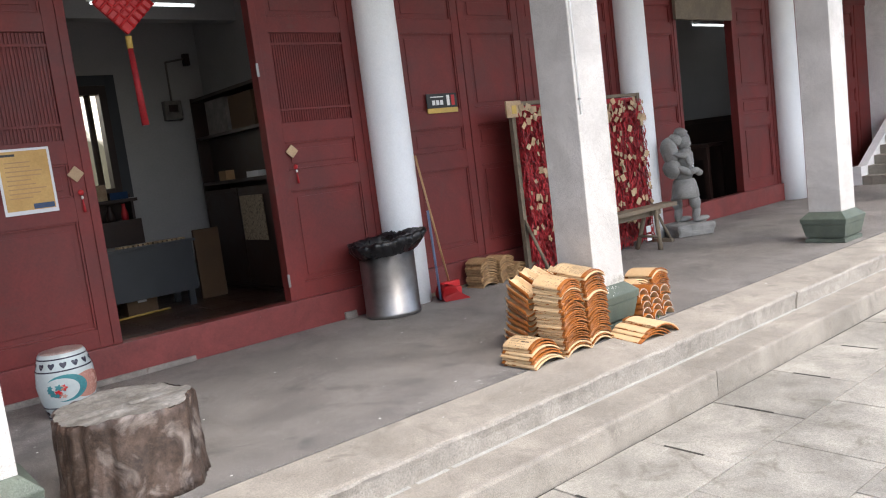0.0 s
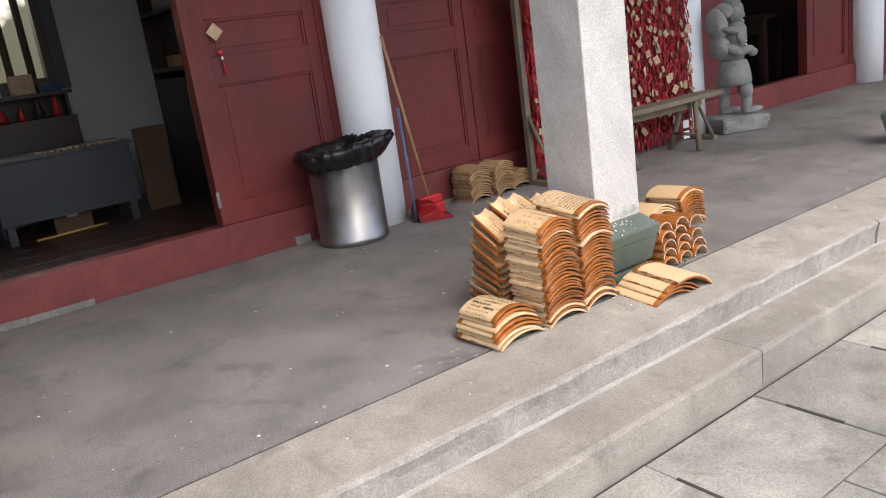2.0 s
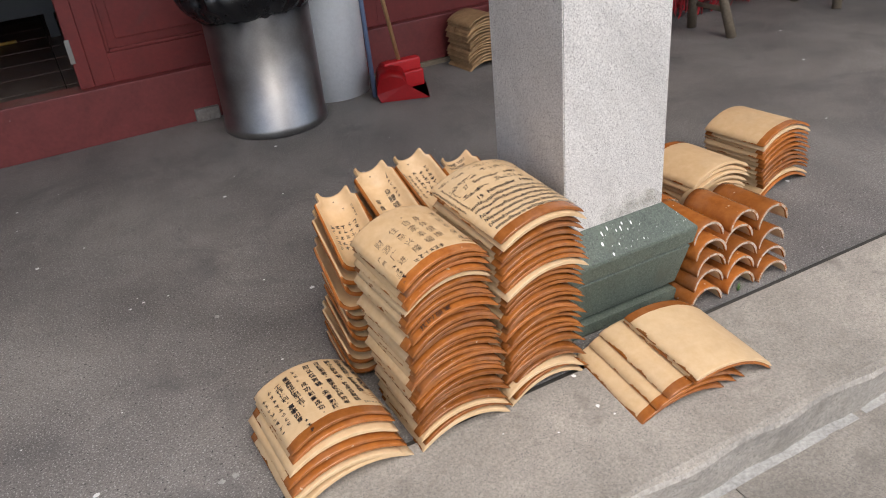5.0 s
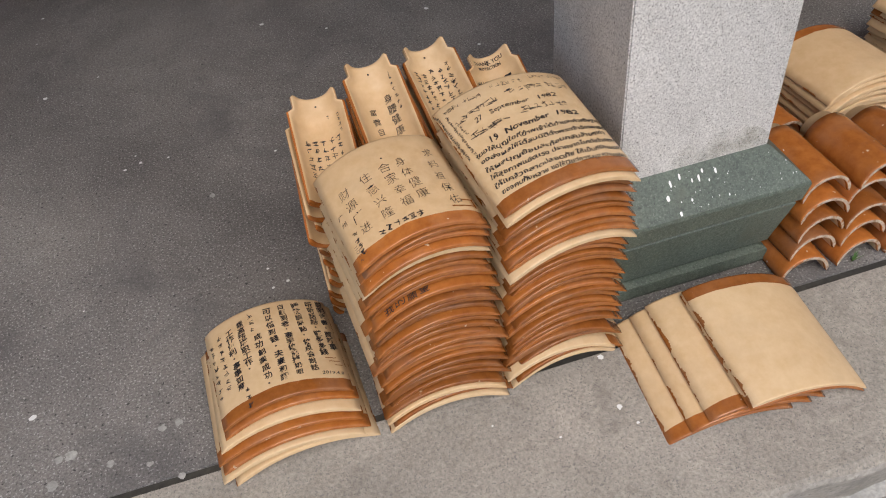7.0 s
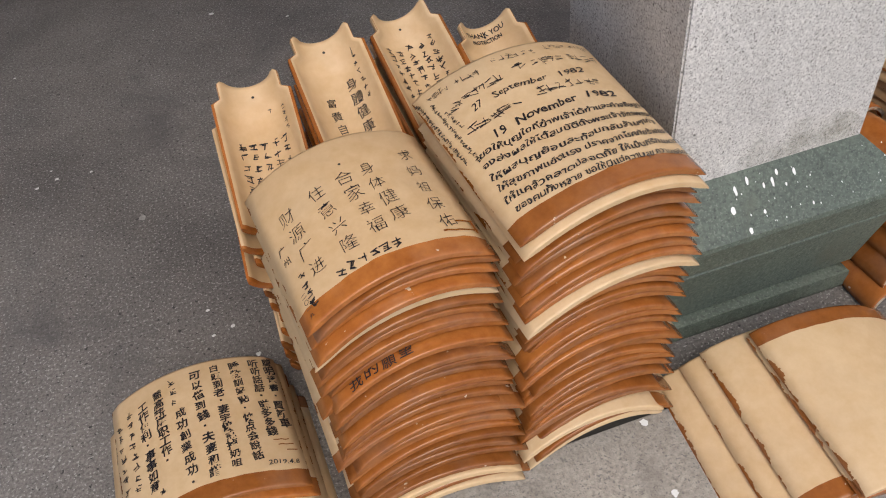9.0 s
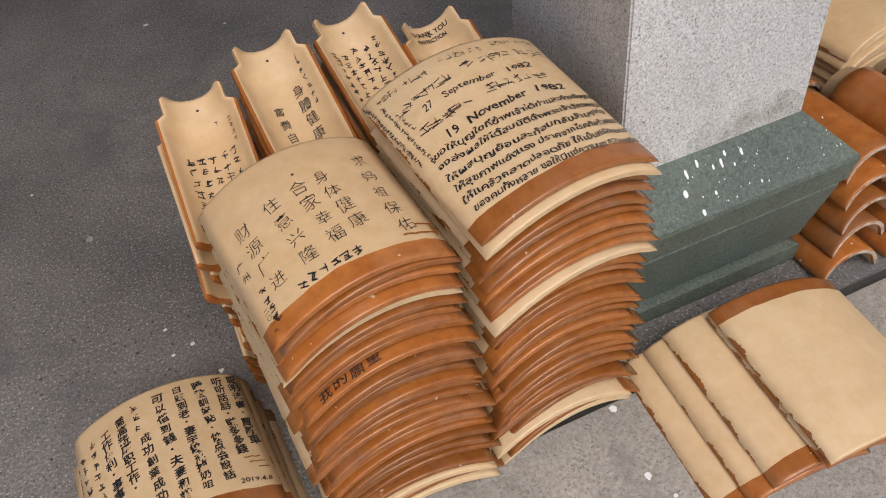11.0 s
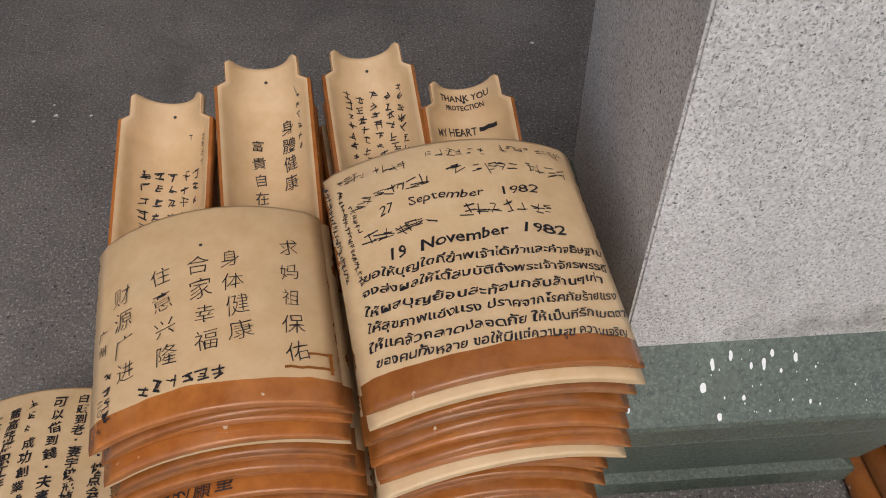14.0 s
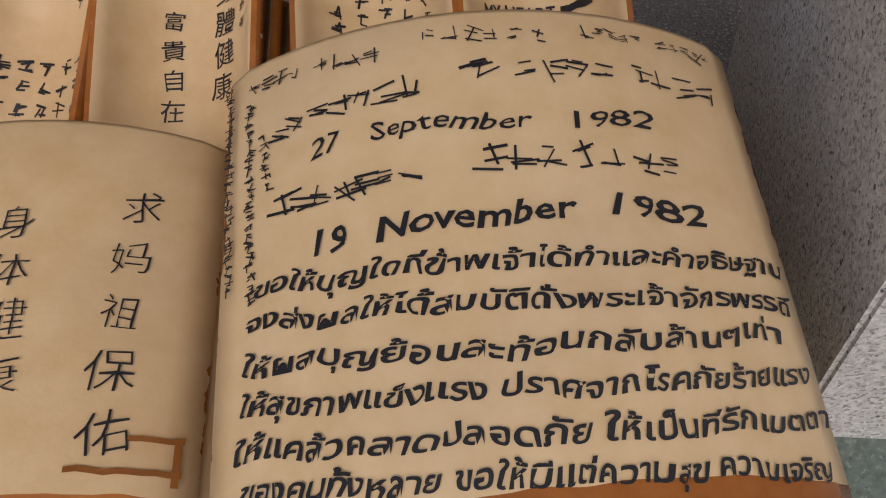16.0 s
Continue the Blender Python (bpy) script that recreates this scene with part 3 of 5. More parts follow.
def arc_tile(radius, half_angle, length, thick, steps, cuts, taper=0.0, lip=None, seed=0, ends=1, rims=1):
    """A curved clay tile, convex side up, with softened rims; its lower edges lie at z = 0. lip: the length and narrowing of a neck at the far end."""
    bm = bmesh.new()
    base = radius * math.cos(half_angle)
    stations = [(-length / 2, 0.30), (-length / 2 + 0.0025, 0.75), (-length / 2 + 0.007, 1.0)] + [(-length / 2 + length * k / cuts, 1.0) for k in range(1, cuts)]
    stations += [(length / 2 - 0.004, 1.0), (length / 2, 0.55)]
    if lip:
        d, narrow = lip
        cut = length / 2 - d
        stations = [s for s in stations if s[0] < cut - 0.004] + [(cut, 1.0), (cut + 0.005, narrow), (length / 2 - 0.003, narrow), (length / 2, narrow * 0.9)]
    outer, inner = [], []
    for y, s in stations:
        t = thick * (0.5 + 0.5 * min(s, 1.0)) if not lip or s in (1.0, 0.30, 0.75) else thick * 0.7
        r = radius if not lip or s in (1.0, 0.30, 0.75) else radius * s
        r *= 1 + taper * y / length
        drop = (thick - t) * 0.5
        wob = 0.0009 * (seed != 1) * noise.noise(Vector((y * 9, seed * 3.7, 0)))
        up, dn = [], []
        for k in range(steps + 1):
            a = -half_angle + 2 * half_angle * k / steps
            q = 0.0035 if k in (0, steps) else 0.0
            up.append(bm.verts.new(((r - drop - q) * math.sin(a), y, (r - drop - q) * math.cos(a) - base * (1 + taper * y / length) + wob)))
            dn.append(bm.verts.new(((r - drop - t + q) * math.sin(a), y, (r - drop - t + q) * math.cos(a) - base * (1 + taper * y / length) + wob)))
        outer.append(up), inner.append(dn)
    for i in range(len(stations) - 1):
        for k in range(steps):
            f = bm.faces.new((outer[i][k], outer[i][k + 1], outer[i + 1][k + 1], outer[i + 1][k]))
            f.smooth, f.material_index = True, 1 if lip and stations[i][0] > length / 2 - lip[0] - 0.002 else 0
            f = bm.faces.new((inner[i][k], inner[i + 1][k], inner[i + 1][k + 1], inner[i][k + 1]))
            f.smooth, f.material_index = True, 1
        for k in (0, steps):
            bm.faces.new((outer[i][k], outer[i + 1][k], inner[i + 1][k], inner[i][k])).material_index = rims
    for i in (0, -1):
        for k in range(steps):
            bm.faces.new((outer[i][k], inner[i][k], inner[i][k + 1], outer[i][k + 1])).material_index = ends
    return bm


flat_meshes = []
for i in range(4):
    me = done(arc_tile(FLAT_R, FLAT_HALF, FLAT_L, FLAT_T, 14, 4, taper=(-0.012, 0.0, 0.014, 0.008)[i], seed=i), "roof_tile")
    me.materials.append(flat_tile_mat)
    me.materials.append(flat_tile_mat)
    flat_meshes.append(me)
dusty_me = done(arc_tile(FLAT_R, FLAT_HALF, FLAT_L, FLAT_T, 14, 4), "roof_tile")
dusty_me.materials.append(dusty_mat)
dusty_me.materials.append(dusty_mat)
rim_me = done(arc_tile(FLAT_R, FLAT_HALF, FLAT_L, 0.0112, 14, 4), "roof_tile")
rim_me.materials.append(rim_tile_mat)
rim_me.materials.append(rim_tile_mat)
COVER_R, COVER_L = 0.063, 0.235
cover_me = done(arc_tile(COVER_R, radians(88), COVER_L, 0.011, 16, 4, lip=(0.034, 0.80), ends=2), "cover_tile")
cover_me.materials.append(outer_tile_mat)
cover_me.materials.append(cover_tile_mat)
cover_me.materials.append(chipped_mat)
neck_me = done(arc_tile(COVER_R, radians(84), COVER_L, 0.011, 16, 4, lip=(0.034, 0.80)), "cover_tile")
neck_me.materials.append(outer_tile_mat)
neck_me.materials.append(cover_tile_mat)
brown_neck_me = done(arc_tile(COVER_R, radians(84), COVER_L, 0.011, 16, 4, lip=(0.034, 0.80), rims=0), "cover_tile")
brown_neck_me.materials.append(outer_tile_mat)
brown_neck_me.materials.append(cover_tile_mat)
# the broad tile on top of the stack by the pillar, a little wider at its far end
TOP_W, TOP_L, TOP_RISE, TOP_TAPER = 0.289, 0.280, 0.0451, 0.03
TOP_R = (TOP_W ** 2 / 8 + TOP_RISE ** 2 / 2) / TOP_RISE
TOP_HALF = math.asin(TOP_W / 2 / TOP_R)
top_me = done(arc_tile(TOP_R, TOP_HALF, TOP_L, FLAT_T, 18, 6, taper=TOP_TAPER, seed=1), "roof_tile")
top_me.materials.append(top_tile_mat)
top_me.materials.append(top_tile_mat)
tile_rng = random.Random(11)


def flat_tile(m, label, group, mesh=None):
    ob = new("roof_tile", mesh or flat_meshes[tile_rng.randrange(4)])
    ob.matrix_basis = m
    return tagged(ob, label, "roof tile", group)


def stack(count, where, label, group, pitch=0.0172, flipped=(), shrink=lambda i: 1.0, mesh=None):
    """Flat tiles lying on one another. where(f, i) gives x, y, z and the turns for the height f from 0 to 1."""
    made = []
    for i in range(count):
        f = i / max(count - 1, 1)
        x, y, z, rx, ry, rz = where(f, i)
        if i < count - 1:
            x += tile_rng.uniform(-0.007, 0.007)
            y += tile_rng.uniform(-0.006, 0.006) - (0.004 if i in flipped else 0)
            rz += tile_rng.uniform(-1.3, 1.3)
            rx += tile_rng.uniform(-0.6, 0.6)
        m = pose(x, y, 0.001 + (pitch * i if z is None else z), rx, ry, rz)
        m = m @ Matrix.Diagonal((shrink(i), shrink(i), 1, 1))
        made.append(flat_tile(m @ pose(0, 0, 0, 0, 0, 180) if i in flipped else m, label, group, mesh or (flat_meshes[1] if i in (count - 1, count - 10) else None)))
    return made


def low_at(f, i):
    """The low stack: the lower tiles lie further out, the top one is drawn back."""
    x, y = ((-0.586, 0.126), (-0.604, 0.124), (-0.598, 0.130), (-0.606, 0.134), (-0.600, 0.136), (-0.592, 0.142), (-0.594, 0.148))[i]
    return x, y, 0.0202 * i, 0.7 * f, 3.3 * f, 2 + 2 * f


def tall_at(f, i):
    x = -0.276 - 0.011 * f + 0.008 * math.sin(i * 1.9) * (i < 29)
    y = 0.111 + 0.023 * f + (0.004 if 20 < i < 24 else 0) - (0.014 if i == 20 else 0)
    return x, y, 0.01645 * i, 7.5 * f ** 2, -1.6 * f, 1 + 6.5 * f


def pillar_at(f, i):
    if i < 21:
        return -0.012 + 0.007 * math.sin(i * 2.3), 0.127 + 0.012 * f, 0.0162 * i, 1.5 * f, 1.0, 3 + 2 * f
    k = (i - 21) / 9
    return -0.006 - 0.0043 * k, 0.150 + 0.0175 * k - (0.012 if i == 29 else 0.003 if i == 21 else 0), 0.341 + 0.1624 * k, 6 + 3.07 * k, 2.5 + 1.57 * k, 7 + 2.24 * k


cream = "cream clay roof tile with brown glazed end, stacked"
# low stack in front
low = stack(7, low_at, cream + " low on the kerb", "low tile stack", flipped=(0, 1, 4), shrink=lambda i: (1.09, 1.08, 1.08, 1.07, 1.02, 0.97, 0.94)[i])
# tall stack beside it
tall_a = stack(30, tall_at, cream + " high", "tall tile stack", flipped=(0, 2, 25), shrink=lambda i: 0.94 - 0.0022 * i if i < 29 else 0.875)
# taller stack against the pillar
tall_b = stack(31, pillar_at, cream + " high beside the pillar", "tall tile stack by the pillar", flipped=(0, 2, 21, 29), shrink=lambda i: 0.90 if i < 21 else 1.0)
tall_b[-1].data = top_me
# fanned tiles lying in front of the pillar base
fan = []
for i, (x, y, z, turn, lean, roll, flip) in enumerate(((0.262, -0.083, -0.0075, -1.5, 5, 0, 0), (0.3052, -0.086, 0.0080, -0.5, 5, 6.25, 0), (0.3384, -0.086, 0.0196, 0, 5, 11, 0), (0.4156, -0.102, 0.0326, 0.5, 5, 15.5, 0), (0.4174, -0.102, 0.0425, 0.5, 5, 15.75, 180))):
    at = pose(x, y, z, lean, roll, turn) @ Matrix.Diagonal((1.05 if i > 2 else 1.0, 1.10, 0.85, 1)) @ pose(0, 0, 0, 0, 0, flip)
    fan.append(flat_tile(at, "cream clay roof tile with brown rim, fanned out on the kerb", "fanned roof tiles", rim_me))
# stacks behind the pillar
stack(12, lambda f, i: (0.965 + 0.02 * f, 0.530, None, -1, 0, 4), "cream unglazed roof tile stacked behind the pillar", "tile stack behind the pillar", flipped=range(5, 12))
stack(13, lambda f, i: (1.40 - 0.012 * f, 0.600 + 0.01 * f, None, -1, 0, 6), "cream roof tile with brown glazed end in a stack behind the pillar", "second tile stack behind the pillar", flipped=(1, 11))
# stacks by the door wall
for x, y, n, turn in ((1.355, 2.72, 16, 4), (1.63, 2.73, 15, 8), (1.895, 2.77, 8, -3)):
    stack(n, lambda f, i: (x + 0.01 * math.sin(i), y, None, 0, 0, turn), "dusty cream roof tile in a small stack by the door wall", "tile stacks by the doors", flipped=(0, n - 3) if n > 8 else (), shrink=lambda i: 0.90, mesh=dusty_me)

# half-round cover tiles beside the pillar base, convex side up
brown_cover = "glossy brown half-round cover tile piled beside the pillar base"
for c, (x, n) in enumerate(((0.617, 5), (0.748, 5), (0.879, 4))):
    for i in range(n):
        ob = new("cover_tile", cover_me)
        ob.matrix_basis = pose(x + tile_rng.uniform(-0.006, 0.006) + 0.009 * i, 0.170 + 0.013 * i + tile_rng.uniform(-0.010, 0.010), 0.002 + 0.0465 * i, -1.5, 0, tile_rng.uniform(-4, 4))
        tagged(ob, brown_cover, "cover tile", "cover tiles by the pillar")
        if c == 2 and i == n - 1:
            ob.matrix_basis = pose(x + 0.024, 0.215, 0.160, -2, 0, 2) @ Matrix.Diagonal((1.12, 1.05, 1.2, 1))
for x, y, z, turn in ((0.715, 0.480, 0.004, -3), (0.710, 0.475, 0.051, 4), (0.718, 0.478, 0.098, -4), (0.708, 0.470, 0.146, 5)):
    ob = new("cover_tile", cover_me)
    ob.matrix_basis = pose(x, y, z, 0, 0, turn)
    tagged(ob, brown_cover, "cover tile", "cover tiles by the pillar")

# cover tiles behind the tall stacks, hollow side up and sloping towards the kerb
troughs = []
pale_cover = "cream half-round cover tile, hollow side up, behind the flat tiles"
for c, (x, top, back, yaw) in enumerate(((-0.376, 0.534, 0.462, -2), (-0.2545, 0.566, 0.482, 4), (-0.1255, 0.556, 0.510, 7), (0.000, 0.531, 0.465, 6))):
    n = 11
    for i in range(n):
        f = i / (n - 1)
        slope = 8 + 19 * f
        z = 0.062 + (top - 0.062) * f
        ey = back + 0.10 * (1 - f)
        # the neck end lies at (ey, z), the hollow looks up
        m = pose(x - 0.008 * (i < n - 1) + tile_rng.uniform(-0.011, 0.011) * (i < n - 1), ey, z, 0, 0, tile_rng.uniform(-2, 2) * (i < n - 1) + yaw) @ pose(0, 0, 0, slope, 0, 0) @ pose(0, -COVER_L / 2, 0, 0, 180, 0)
        ob = new("cover_tile", brown_neck_me if c in (1, 2) or i % 3 == 1 else neck_me)
        ob.matrix_basis = m
        tagged(ob, pale_cover, "cover tile", "cover tiles behind the stacks")
        if i == n - 1:
            troughs.append(ob)


# ---- writing on the tiles ----
def letters(text, size, bold=0.0):
    """The outline mesh of a text in the built-in font: vertices in units of its size, and faces."""
    c = bpy.data.curves.new("writing", "FONT")
    c.body, c.size, c.offset = text, 1.0, bold
    c.resolution_u = 2
    ob = new("writing", c)
    me = ob.evaluated_get(bpy.context.evaluated_depsgraph_get()).to_mesh()
    pts = [(v.co.x * size, v.co.y * size) for v in me.vertices]
    faces = [tuple(f.vertices) for f in me.polygons]
    bpy.data.objects.remove(ob)
    bpy.data.curves.remove(c)
    return pts, faces


ink_rng = random.Random(3)


def on_flat(u, v):
    """From metres across and along a flat tile to its upper side."""
    a = u / FLAT_R
    lift = 0.0012
    return ((FLAT_R + lift) * math.sin(a), v, (FLAT_R + lift) * math.cos(a) - FLAT_R * math.cos(FLAT_HALF))


def on_trough(u, v):
    """From metres across and along a cover tile to its hollow side, seen from above with the hollow up."""
    r = COVER_R - 0.0118 if v < 0.080 else COVER_R * 0.80 - 0.0105
    a = u / r
    return (-r * math.sin(a), v, r * math.cos(a) - COVER_R * math.cos(radians(84)))


def ink(tile, pieces, place, name="writing", label="handwriting in black marker", material=ink_mat):
    """pieces: lists of (points, faces) already laid out in metres on the tile."""
    verts, faces = [], []
    for pts, fs in pieces:
        k = len(verts)
        verts += [place(u, v) for u, v in pts]
        faces += [tuple(k + i for i in f) for f in fs]
    me = bpy.data.meshes.new(name)
    me.from_pydata(verts, [], faces)
    me.materials.append(material)
    ob = new(name, me)
    ob.parent = tile
    return tagged(ob, label)


def line(text, u0, u1, v, size, rise=0.0, bold=0.012, slant=0.12, squash=1.0, shake=1.0):
    """Words along a line from u0 to u1, with the wobble of a hand."""
    pts, fs = letters(text, size, bold)
    if not pts:
        return pts, fs
    w = max(p[0] for p in pts) - min(p[0] for p in pts)
    x0, k = min(p[0] for p in pts), (u1 - u0) / w
    seed = ink_rng.uniform(0, 50)
    out = []
    for x, y in pts:
        s = (x - x0) * k
        wob = shake * 0.17 * size * noise.noise(Vector((s / size * 0.45, seed, 0))) + 0.07 * size * noise.noise(Vector((s / size * 1.7, y / size * 1.5, seed + 5)))
        side = shake * 0.10 * size * noise.noise(Vector((s / size * 1.5, y / size * 1.6, seed + 9)))
        tall = 1 + 0.25 * noise.noise(Vector((s / size * 0.8, seed + 3, 0)))
        out.append((u0 + s + slant * y + side, v + y * squash * tall + wob + rise * s / (u1 - u0)))
    return out, fs


def column(text, u, v0, v1, size, lean=0.0, bold=0.004):
    """Characters down a column from v0 to v1."""
    out = []
    n = len(text)
    for i, ch in enumerate(text):
        f = (i + 0.5) / n
        if ch in ". ":
            if ch == ".":
                out.append(bar(u + lean * f - size * 0.1, v0 + (v1 - v0) * f, size * 0.2, size * 0.2))
            continue
        pts, fs = letters(ch, size, bold)
        a, s = ink_rng.uniform(-0.10, 0.10), ink_rng.uniform(0.9, 1.1)
        cu, cv = u + lean * f + ink_rng.uniform(-0.06, 0.06) * size, v0 + (v1 - v0) * f
        seed = ink_rng.uniform(0, 50)
        laid = []
        for x, y in pts:
            x, y = (x - size * 0.45) * s, (y - size * 0.35) * s
            x += 0.10 * size * noise.noise(Vector((x / size * 1.6, y / size * 1.6, seed)))
            y += 0.10 * size * noise.noise(Vector((x / size * 1.6, y / size * 1.6, seed + 9)))
            laid.append((cu + x * math.cos(a) - y * math.sin(a), cv + x * math.sin(a) + y * math.cos(a) + 0.12 * x))
        out.append((laid, fs))
    return out


def bar(u, v, w, h):
    n = max(1, int(w / 0.006))
    pts = [(u + w * i / n, v + h * k) for i in range(n + 1) for k in (0, 1)]
    if w > 0.02:
        seed = ink_rng.uniform(0, 50)
        pts = [(x, y + 0.0016 * noise.noise(Vector((x * 160, seed, 0)))) for x, y in pts]
    return pts, [(2 * i, 2 * i + 2, 2 * i + 3, 2 * i + 1) for i in range(n)]


def scrawl(u, v, size, thin=1.0):
    """A few short plain strokes in the place of a sign that is not to be read."""
    out, a = [], ink_rng.uniform(-0.35, 0.35)

    def stroke(x, y, w, h, turn):
        c, s = math.cos(turn), math.sin(turn)
        pts = [(u + size * 0.5 + x + px * c - py * s, v + y + px * s + py * c) for px, py in ((-w / 2, -h / 2), (w / 2, -h / 2), (w / 2, h / 2), (-w / 2, h / 2))]
        out.append((pts, [(0, 1, 2, 3)]))

    for k in range(ink_rng.choice((2, 3, 3, 4))):
        stroke(ink_rng.uniform(-0.2, 0.2) * size, ink_rng.uniform(-0.45, 0.45) * size, size * ink_rng.uniform(0.35, 1.0), size * thin * ink_rng.uniform(0.10, 0.17), a + ink_rng.uniform(-0.25, 0.25))
    for k in range(ink_rng.choice((1, 1, 2))):
        stroke(ink_rng.uniform(-0.3, 0.3) * size, ink_rng.uniform(-0.15, 0.15) * size, size * ink_rng.uniform(0.5, 1.1), size * thin * ink_rng.uniform(0.10, 0.16), a + 1.57 + ink_rng.uniform(-0.5, 0.5))
    return out


def uv(fu, fv, w=FLAT_W * 1.03, l=FLAT_L):
    return ((fu - 0.5) * w, (0.5 - fv) * l)


# the long prayer on the tallest stack
def on_top(u, v):
    """From metres across and along the broad top tile to its upper side."""
    a, k = u / TOP_R, 1 + TOP_TAPER * v / TOP_L
    return ((TOP_R * k + 0.0012) * math.sin(a), v, (TOP_R * k + 0.0012) * math.cos(a) - TOP_R * k * math.cos(TOP_HALF))


def unread(u0, u1, v0, v1, size, words):
    """Rows of short plain strokes in the place of words that are not to be read."""
    out, slots, k = [], sum(words) + len(words) - 1, 0
    for n in words:
        for i in range(n):
            f = k / slots
            out += scrawl(u0 + (u1 - u0) * f, v0 + (v1 - v0) * f + 0.4 * size, size * ink_rng.uniform(0.7, 1.1), 0.62)[:4]
            k += 1
        k += 1
    return out


P = []
for u0, u1, v0, v1, size, words in ((-0.1350, -0.0574, 0.118, 0.112, 0.0105, (4, 4)), (-0.0343, 0.0325, 0.119, 0.115, 0.0105, (6,)), (0.0488, 0.1335, 0.120, 0.120, 0.0090, (5, 5)),
                                    (-0.1210, -0.0363, 0.080, 0.086, 0.0150, (7,)), (-0.0169, -0.0018, 0.091, 0.090, 0.0150, (2,)), (0.0124, 0.0656, 0.090, 0.092, 0.0150, (4,)), (0.0737, 0.1288, 0.092, 0.086, 0.0160, (4,)),
                                    (-0.1175, -0.0387, 0.029, 0.032, 0.0165, (7,)), (-0.0139, 0.0958, 0.036, 0.036, 0.0165, (7,))):
    P += unread(u0, u1, v0, v1, size, words)
for text, u0, u1, v, rise, size, bold in (("27", -0.0948, -0.0800, 0.0595, 0.002, 0.0160, 0.004), ("September", -0.0640, 0.0156, 0.0625, -0.002, 0.0170, 0.006), ("1982", 0.0364, 0.0806, 0.0597, 0.002, 0.0170, 0.006),
                                         ("19", -0.0930, -0.0770, 0.0050, 0.0, 0.0185, 0.018), ("November", -0.0621, 0.0302, 0.0050, 0.003, 0.0185, 0.018), ("1982", 0.0493, 0.0967, 0.0090, 0.002, 0.0175, 0.016)):
    P.append(line(text, u0, u1, v, size, rise=rise, bold=bold, slant=0.2, shake=1.6))
for text, u0, u1, v, dip, rise in (("ขอให้บุญใดที่ข้าพเจ้าได้ทำและคำอธิษฐาน", -0.1261, 0.1398, -0.0091, 0.006, -0.0026), ("จงส่งผลให้ได้สมบัติดั่งพระเจ้าจักรพรรดิ์", -0.1308, 0.1398, -0.0263, 0.007, -0.0049), ("ให้ผลบุญย้อนสะท้อนกลับล้านๆเท่า", -0.1333, 0.1259, -0.0454, 0.010, -0.0030),
                                   ("ให้สุขภาพแข็งแรง ปราศจากโรคภัยร้ายแรง", -0.1328, 0.1390, -0.0652, 0.009, -0.0017), ("ให้แคล้วคลาดปลอดภัย ให้เป็นที่รักเมตตา", -0.1350, 0.1428, -0.0852, 0.007, -0.0013), ("ของคนทั้งหลาย ขอให้มีแต่ความสุข ความเจริญ", -0.1312, 0.1355, -0.1029, 0.004, -0.0068)):
    pts, fs = line(text, u0, u1, v, 0.0128, rise=rise, bold=0.020, slant=0.26, shake=2.0)
    P.append(([(x, y - dip * (1 - ((x - u0) / (u1 - u0) * 2 - 1) ** 2)) for x, y in pts], fs))
for u0, u1, v0, v1, size in ((-0.1490, -0.1430, 0.126, -0.005, 0.0062), (-0.1335, -0.1290, 0.108, -0.014, 0.0062), (-0.1238, -0.1188, 0.084, 0.046, 0.0060)):
    k = int((v0 - v1) / 0.0056)
    for i in range(k):
        f = i / k
        P += scrawl(u0 + (u1 - u0) * f - 0.003 + ink_rng.uniform(-0.001, 0.001), v0 + (v1 - v0) * f, size)
ink(tall_b[-1], P, on_top)

# the wishes on the second stack
A = []
for text, ua, va, ub, vb in (("求妈祖保佑", 0.1005, 0.0687, 0.0983, -0.0743), ("身体健康", 0.0325, 0.0527, 0.0416, -0.0443), ("合家幸福", -0.0045, 0.0492, 0.0050, -0.0531), ("住意兴隆", -0.0502, 0.0446, -0.0403, -0.0605), ("财源广进", -0.1020, 0.0392, -0.0897, -0.0621)):
    half = (vb - va) / (len(text) - 1) / 2
    A += column(text, ua, va - half, vb + half, 0.0265, lean=ub - ua, bold=-0.013)
A += column("广州", -0.1285, 0.009, -0.031, 0.015)
A += column("二〇一九", -0.1287, -0.081, -0.124, 0.0085)
for i in range(4):
    A += scrawl(-0.1240, -0.0600 - 0.0150 * i, 0.0125)
for i in range(6):
    A += scrawl(-0.0739 + 0.0165 * i, -0.0935, 0.0140)
ink(tall_a[-1], A, on_flat)
ink(tall_a[20], [line(ch, -0.112 + 0.027 * i, -0.090 + 0.027 * i, -0.1285 + (0.0, 0.003, 0.001, 0.004)[i], 0.022, bold=0.006, shake=0.4) for i, ch in enumerate("我的願望")], on_flat)

ink(tall_a[-1], [bar(0.1130, -0.0765, 0.029, 0.0030), bar(0.0850, -0.0945, 0.057, 0.0032), bar(0.1370, -0.1000, 0.004, 0.0260)], on_flat, "glaze_drip", "brown runs of glaze", outer_tile_mat)

